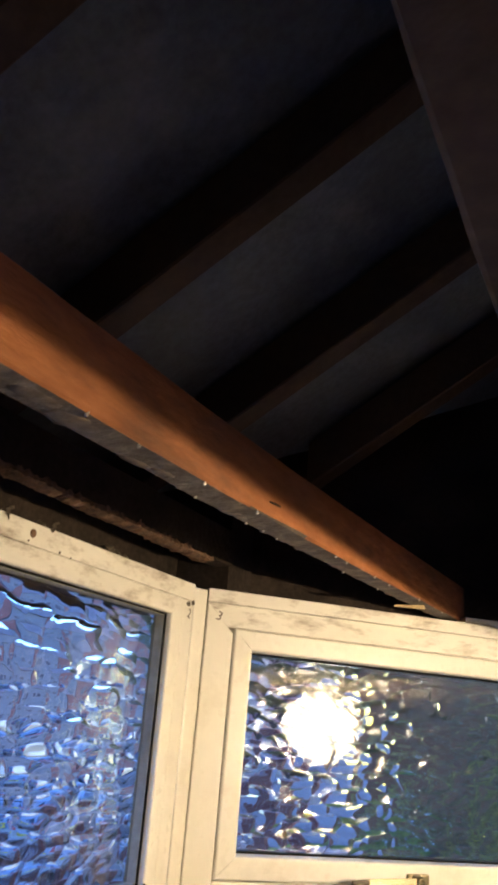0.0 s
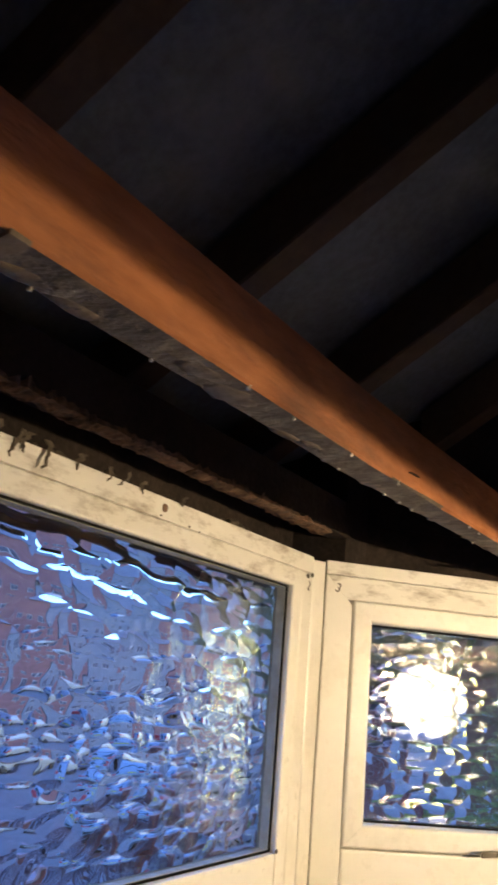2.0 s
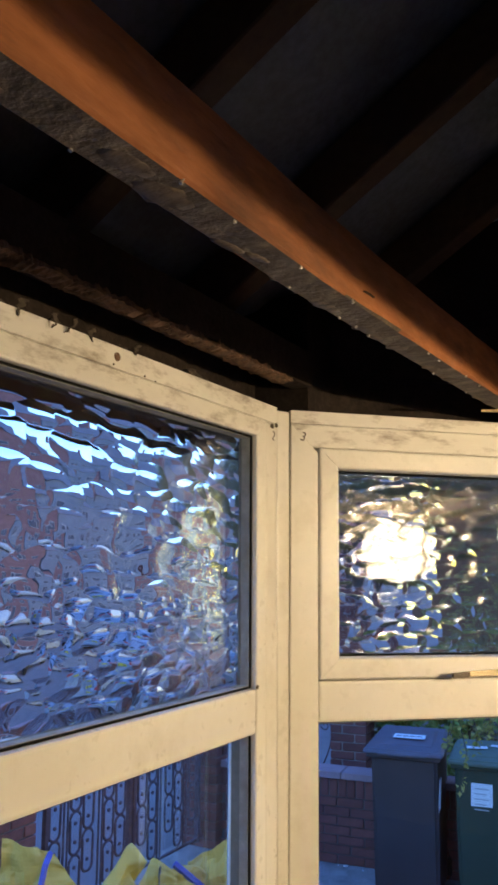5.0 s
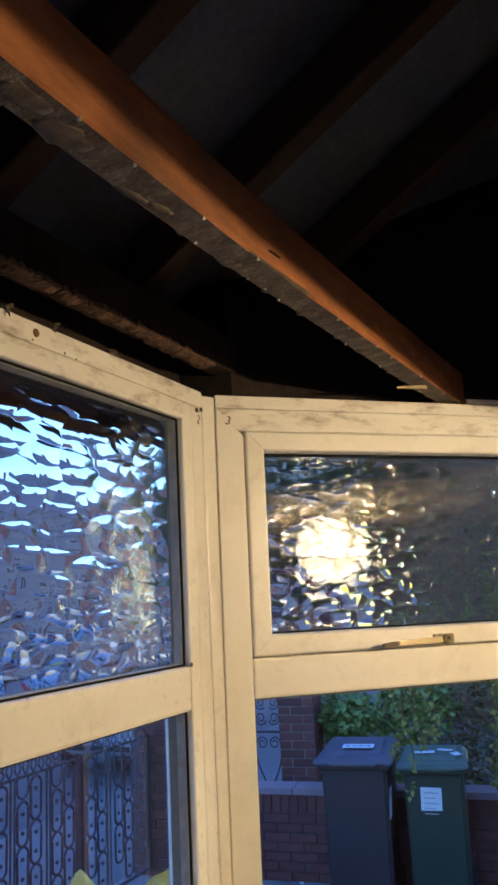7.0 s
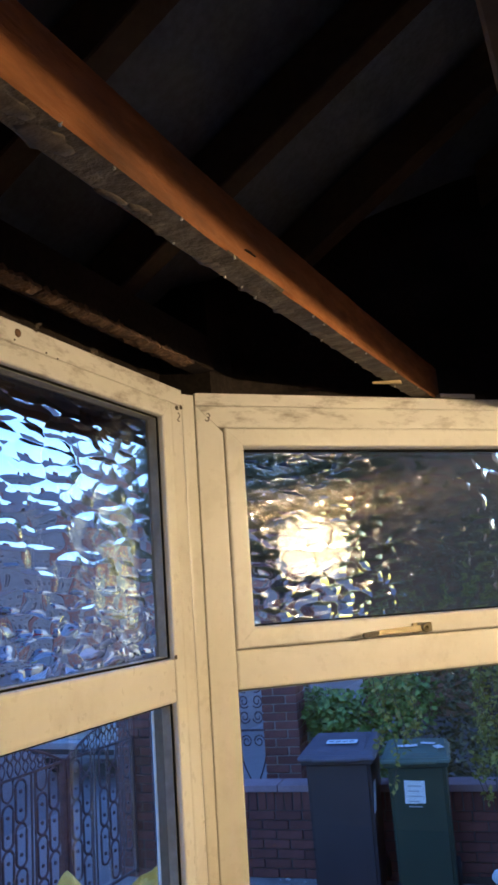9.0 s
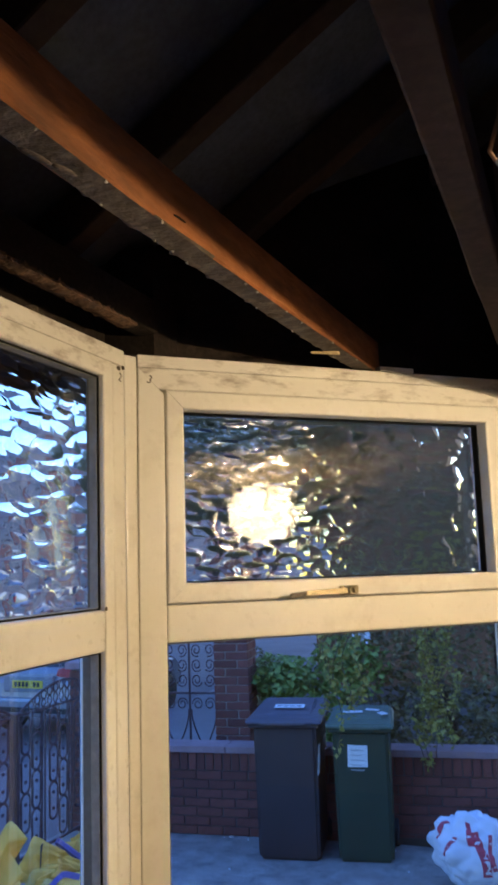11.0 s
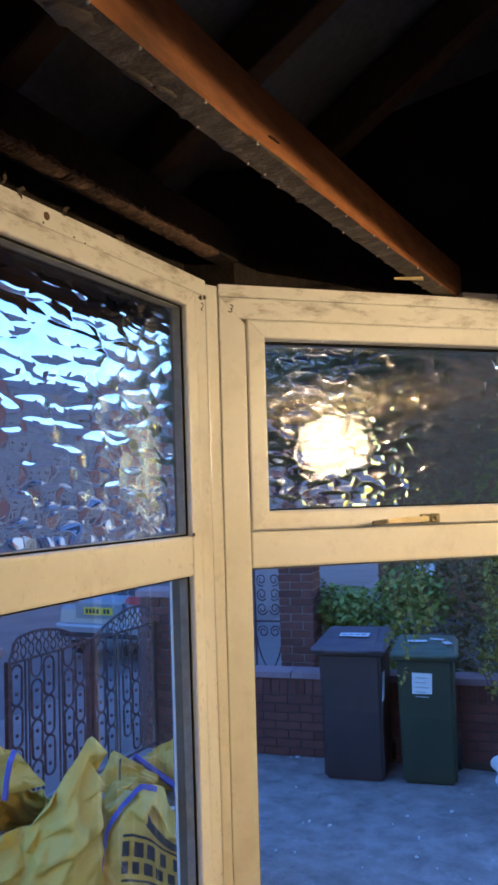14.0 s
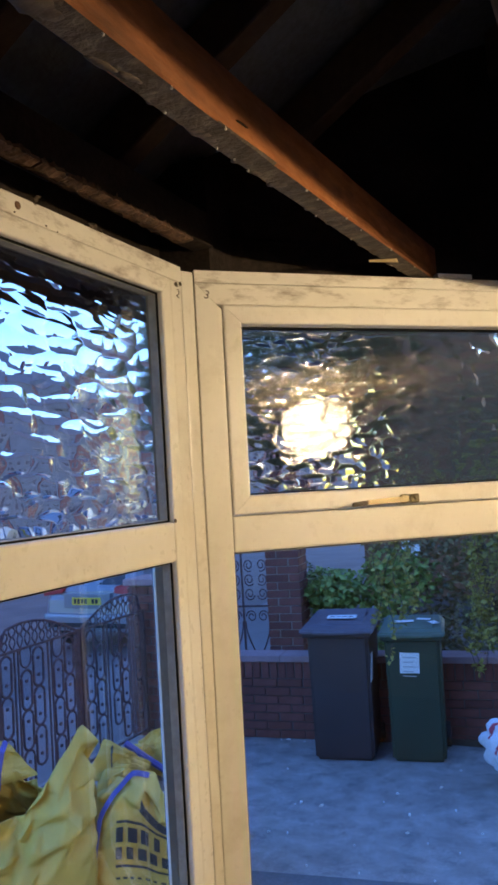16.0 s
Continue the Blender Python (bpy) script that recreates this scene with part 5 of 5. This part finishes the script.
# ---- planting ----
def leaf_mass(name, mat, parent, spots, count, size, seed):
    """Many small folded leaves scattered in soft clumps (centre, radius)."""
    rnd = random.Random(seed)
    verts, faces = [], []
    for _ in range(count):
        c, r = rnd.choice(spots)
        d = Vector((rnd.gauss(0, 1), rnd.gauss(0, 1), rnd.gauss(0, 1)))
        d = d.normalized() * (rnd.random() ** 0.45)
        p = Vector(c) + Vector((d.x * r[0], d.y * r[1], d.z * r[2]))
        s_ = size * rnd.uniform(0.6, 1.3)
        q_ = Euler((rnd.uniform(-1.1, 1.1), rnd.uniform(-1.1, 1.1), rnd.uniform(0, 6.28))).to_matrix()
        b = len(verts)
        for co in ((0, -0.5, 0), (0.32, 0, 0.10), (0, 0.6, 0), (-0.32, 0, 0.10)):
            verts.append(tuple(p + q_ @ (Vector(co) * s_)))
        faces += [(b, b + 1, b + 2), (b, b + 2, b + 3)]
    me = bpy.data.meshes.new(name)
    me.from_pydata(verts, [], faces)
    me.materials.append(mat)
    ob = new(name, me)
    ob.parent = parent
    return ob


shrub = thing("shrub", "bright green leafy shrub behind the low wall", "shrub", at=Matrix.Translation((-2.30, 7.85, GROUND)))
part("stems", tube(tube(bmesh.new(), [(0, 0, 0), (-0.2, 0.05, 0.6), (-0.35, 0, 1.2)], [0.03, 0.02, 0.008]), [(0, 0, 0), (0.25, 0.05, 0.7), (0.4, 0, 1.3)], [0.03, 0.02, 0.008]), BARK, shrub)
leaf_mass("foliage", LEAF, shrub, [((-0.35, 0, 1.15), (0.35, 0.3, 0.22)), ((-0.1, 0.05, 1.0), (0.5, 0.3, 0.3)), ((0.35, 0, 1.25), (0.4, 0.3, 0.3)), ((0.1, 0.1, 0.6), (0.6, 0.3, 0.4))], 2600, 0.075, 5)
leaf_mass("blossom", PAPER, shrub, [((0.36, -0.12, 1.68), (0.16, 0.10, 0.10)), ((0.52, -0.12, 1.55), (0.10, 0.08, 0.10))], 46, 0.05, 71)
bush = thing("shrub", "low dark bush beyond the brick garden pier", "shrub", at=Matrix.Translation((-4.15, 11.2, GROUND)))
part("stems", tube(tube(bmesh.new(), [(0, 0, 0), (-0.1, 0.05, 0.5), (-0.2, 0, 0.9)], [0.03, 0.02, 0.008]), [(0, 0, 0), (0.15, 0.05, 0.5), (0.2, 0, 0.8)], [0.03, 0.02, 0.008]), BARK, bush)
leaf_mass("foliage", LEAF_DARK, bush, [((-0.2, 0, 0.8), (0.35, 0.3, 0.3)), ((0.15, 0.05, 0.65), (0.4, 0.3, 0.3)), ((0, 0, 0.35), (0.45, 0.3, 0.35))], 1800, 0.07, 61)
hedge = thing("climber", "dark tangled climbing plant over the garden boundary", "climbing plant", at=Matrix.Translation((-0.9, 8.1, GROUND)))
part("stems", tube(tube(bmesh.new(), [(0, 0, 0), (-0.3, 0.1, 1.2), (-0.5, 0, 2.6)], [0.05, 0.03, 0.01]), [(0.3, 0, 0), (0.5, 0.1, 1.3), (0.6, 0, 2.8)], [0.05, 0.03, 0.01]), BARK, hedge)
leaf_mass("foliage", LEAF_DARK, hedge, [((-0.8, 0, 1.5), (0.7, 0.4, 0.5)), ((0.0, 0.1, 1.9), (0.8, 0.4, 0.7)), ((0.9, 0, 2.0), (0.9, 0.4, 0.8)), ((-0.2, 0.1, 2.8), (1.0, 0.5, 0.6)), ((0.3, 0.1, 1.0), (1.2, 0.4, 0.5)), ((-0.7, 0, 0.7), (0.6, 0.4, 0.5)), ((0.1, 0, 0.7), (0.6, 0.4, 0.5))], 8600, 0.06, 7)
vine = thing("hanging_vine", "thin hanging ivy strands with small yellow-green leaves", "vine", at=Matrix.Translation((-1.2, 6.78, GROUND)))
rnd = random.Random(11)
for i in range(14):
    x = rnd.choice((-0.50, -0.40, -0.30, 0.10, 0.18, 0.30)) + rnd.uniform(-0.06, 0.06)
    zb, y = rnd.uniform(0.62, 1.0), rnd.uniform(-0.45, -0.3) if x < -0.2 else rnd.uniform(0.0, 0.3)
    zb += 0.22 if x < -0.2 else 0
    line = [Vector((x + 0.04 * math.sin(k * 1.1 + i), y + 0.55 * (k / 12) ** 2, zb + (2.3 - zb) * k / 12)) for k in range(13)]
    st = part("strand", tube(bmesh.new(), line, 0.003, 5), BARK, vine)
    leaf_mass("leaves", LEAF_YELLOW, st, [(tuple(p), (0.045, 0.05, 0.07)) for p in line], 170, 0.045, 20 + i)

# ---- houses ----
def far_house(at, w, d, eave, ridge, bays, brick, label):
    t = thing("house", label, "house", "street houses", at=at)
    part("wall", boxed(-w / 2, w / 2, 0, d, 0, eave), brick, t)
    bm = bmesh.new()
    v = [bm.verts.new(p) for p in ((-w / 2 - 0.1, -0.3, eave - 0.1), (w / 2 + 0.1, -0.3, eave - 0.1), (w / 2 + 0.1, d + 0.3, eave - 0.1), (-w / 2 - 0.1, d + 0.3, eave - 0.1), (-w / 2 - 0.1, d / 2, ridge), (w / 2 + 0.1, d / 2, ridge))]
    for f in ((0, 1, 5, 4), (2, 3, 4, 5), (1, 2, 5), (3, 0, 4), (3, 2, 1, 0)):
        bm.faces.new([v[i] for i in f])
    bmesh.ops.recalc_face_normals(bm, faces=bm.faces)
    part("roof", bm, ROOF_TILE, t)
    part("chimney", boxed(-w / 2 + 0.2, -w / 2 + 1.1, d / 2 - 0.4, d / 2 + 0.4, ridge - 0.8, ridge + 0.9, 0.02), brick, t)
    for i in range(bays):
        x = -w / 2 + w * (i + 0.5) / bays
        for z in (0.9, 3.3):
            if z + 1.3 > eave:
                continue
            wd = part("window", boxed(x - 0.7, x + 0.7, -0.05, 0.05, z, z + 1.25), TRIM_WHITE, t)
            for sx in (-0.35, 0.35):
                part("window_pane", boxed(x + sx - 0.29, x + sx + 0.29, -0.07, -0.052, z + 0.08, z + 1.17), FAR_PANE, wd)
    return t


for i in range(8):
    far_house(Matrix.Translation((-24.0, 4.4 + 9.2 * i, GROUND - 0.15)) @ Matrix.Rotation(radians(90), 4, "Z"), 9.0, 8.0, 8.2 if i < 3 else 6.6, 11.5 if i < 3 else 9.9, 3, PALE_RENDER if i % 2 else HOUSE_BRICK, "pale rendered terraced house across the street with slate roof" if i % 2 else "red brick terraced house across the street with slate roof")
far_house(Matrix.Translation((-2.82, 14.6, GROUND)), 3.04, 8.0, 8.6, 11.0, 0, GABLE_BRICK, "dark brick neighbouring house behind the climber")


def broad_tree(x, y, spots, seed, label, count=9000):
    t = thing("tree", label, "tree", "garden trees", at=Matrix.Translation((x, y, GROUND)))
    bm = tube(bmesh.new(), [(0, 0, 0), (0.05, 0, 1.2), (0, 0.05, 2.6), (0.1, 0, 4.2)], [0.2, 0.16, 0.12, 0.05])
    for c, r in spots:
        tube(bm, [(0.02, 0.02, 2.0), tuple(Vector(c) * 0.6 + Vector((0, 0, 0.9))), c], [0.08, 0.05, 0.02], 6)
    part("trunk", bm, BARK, t)
    leaf_mass("crown", LEAF_DARK, t, spots, count, 0.11, seed)
    return t


broad_tree(1.2, 13.5, [((-0.6, 0, 3.6), (0.9, 1.0, 1.2)), ((0.8, 0, 3.8), (1.2, 1.0, 1.2)), ((-0.7, 0.2, 5.1), (1.8, 1.0, 0.9))], 37, "dark leafy garden tree behind the climber")
# added crown: blocks the sky behind the opening light's patterned pane
broad_tree(-5.85, 14.8, [((0.3, 0, 3.6), (1.5, 1.2, 0.9)), ((-1.3, 0.2, 4.6), (1.5, 1.3, 1.2)), ((1.5, 0.1, 4.4), (1.6, 1.3, 1.1)), ((0.1, 0, 5.9), (1.8, 1.4, 1.2)), ((2.0, 0.3, 5.8), (1.2, 1.1, 1.0))], 53, "tree added to block the sky behind the patterned opening pane", 36000)

# fence closing the neighbouring yard
yard_fence = thing("yard_fence", "dark brown lapped timber fence at the end of the yard", "fence", kind="structure", at=Matrix.Translation((-1.28, 14.9, GROUND)))
for i in range(4):
    part("post", boxed(i * 1.85 - 0.05, i * 1.85 + 0.05, 0.03, 0.13, 0, 2.05, 0.01), FENCE_WOOD, yard_fence)
for j in range(12):
    part("board", hexa_bm([(0, 0.0, 0.05 + j * 0.16), (5.6, 0.0, 0.05 + j * 0.16), (5.6, 0.028, 0.05 + j * 0.16), (0, 0.028, 0.05 + j * 0.16),
                           (0, 0.018, 0.225 + j * 0.16), (5.6, 0.018, 0.225 + j * 0.16), (5.6, 0.028, 0.225 + j * 0.16), (0, 0.028, 0.225 + j * 0.16)]), FENCE_WOOD, yard_fence)

# ---- bricks ----
rnd = random.Random(3)
SOLDIER = brick_mesh(0.065, 0.1, 0.139)
for i in range(66):
    lay(garden_wall, SOLDIER, i * 0.0755, 0.0, 0.519, rnd)
for c in range(7):
    z = 0.005 + c * 0.0735
    n = 22
    for i in range(n):
        x = i * 0.225 + (0.1125 if c % 2 else 0)
        lay(garden_wall, STRETCHER, x, 0.0, z, rnd)
for pier, w, h in PIERS:
    for c in range(int(h / 0.075)):
        z = 0.004 + c * 0.075
        for side in range(4):
            m = Matrix.Rotation(side * math.pi / 2, 4, "Z")
            x = -w / 2 if c % 2 else w / 2 - 0.215
            b = new("brick", STRETCHER)
            b.parent = pier
            b.matrix_local = m @ Matrix.Translation((x, -w / 2 + rnd.uniform(-0.002, 0.002), z))
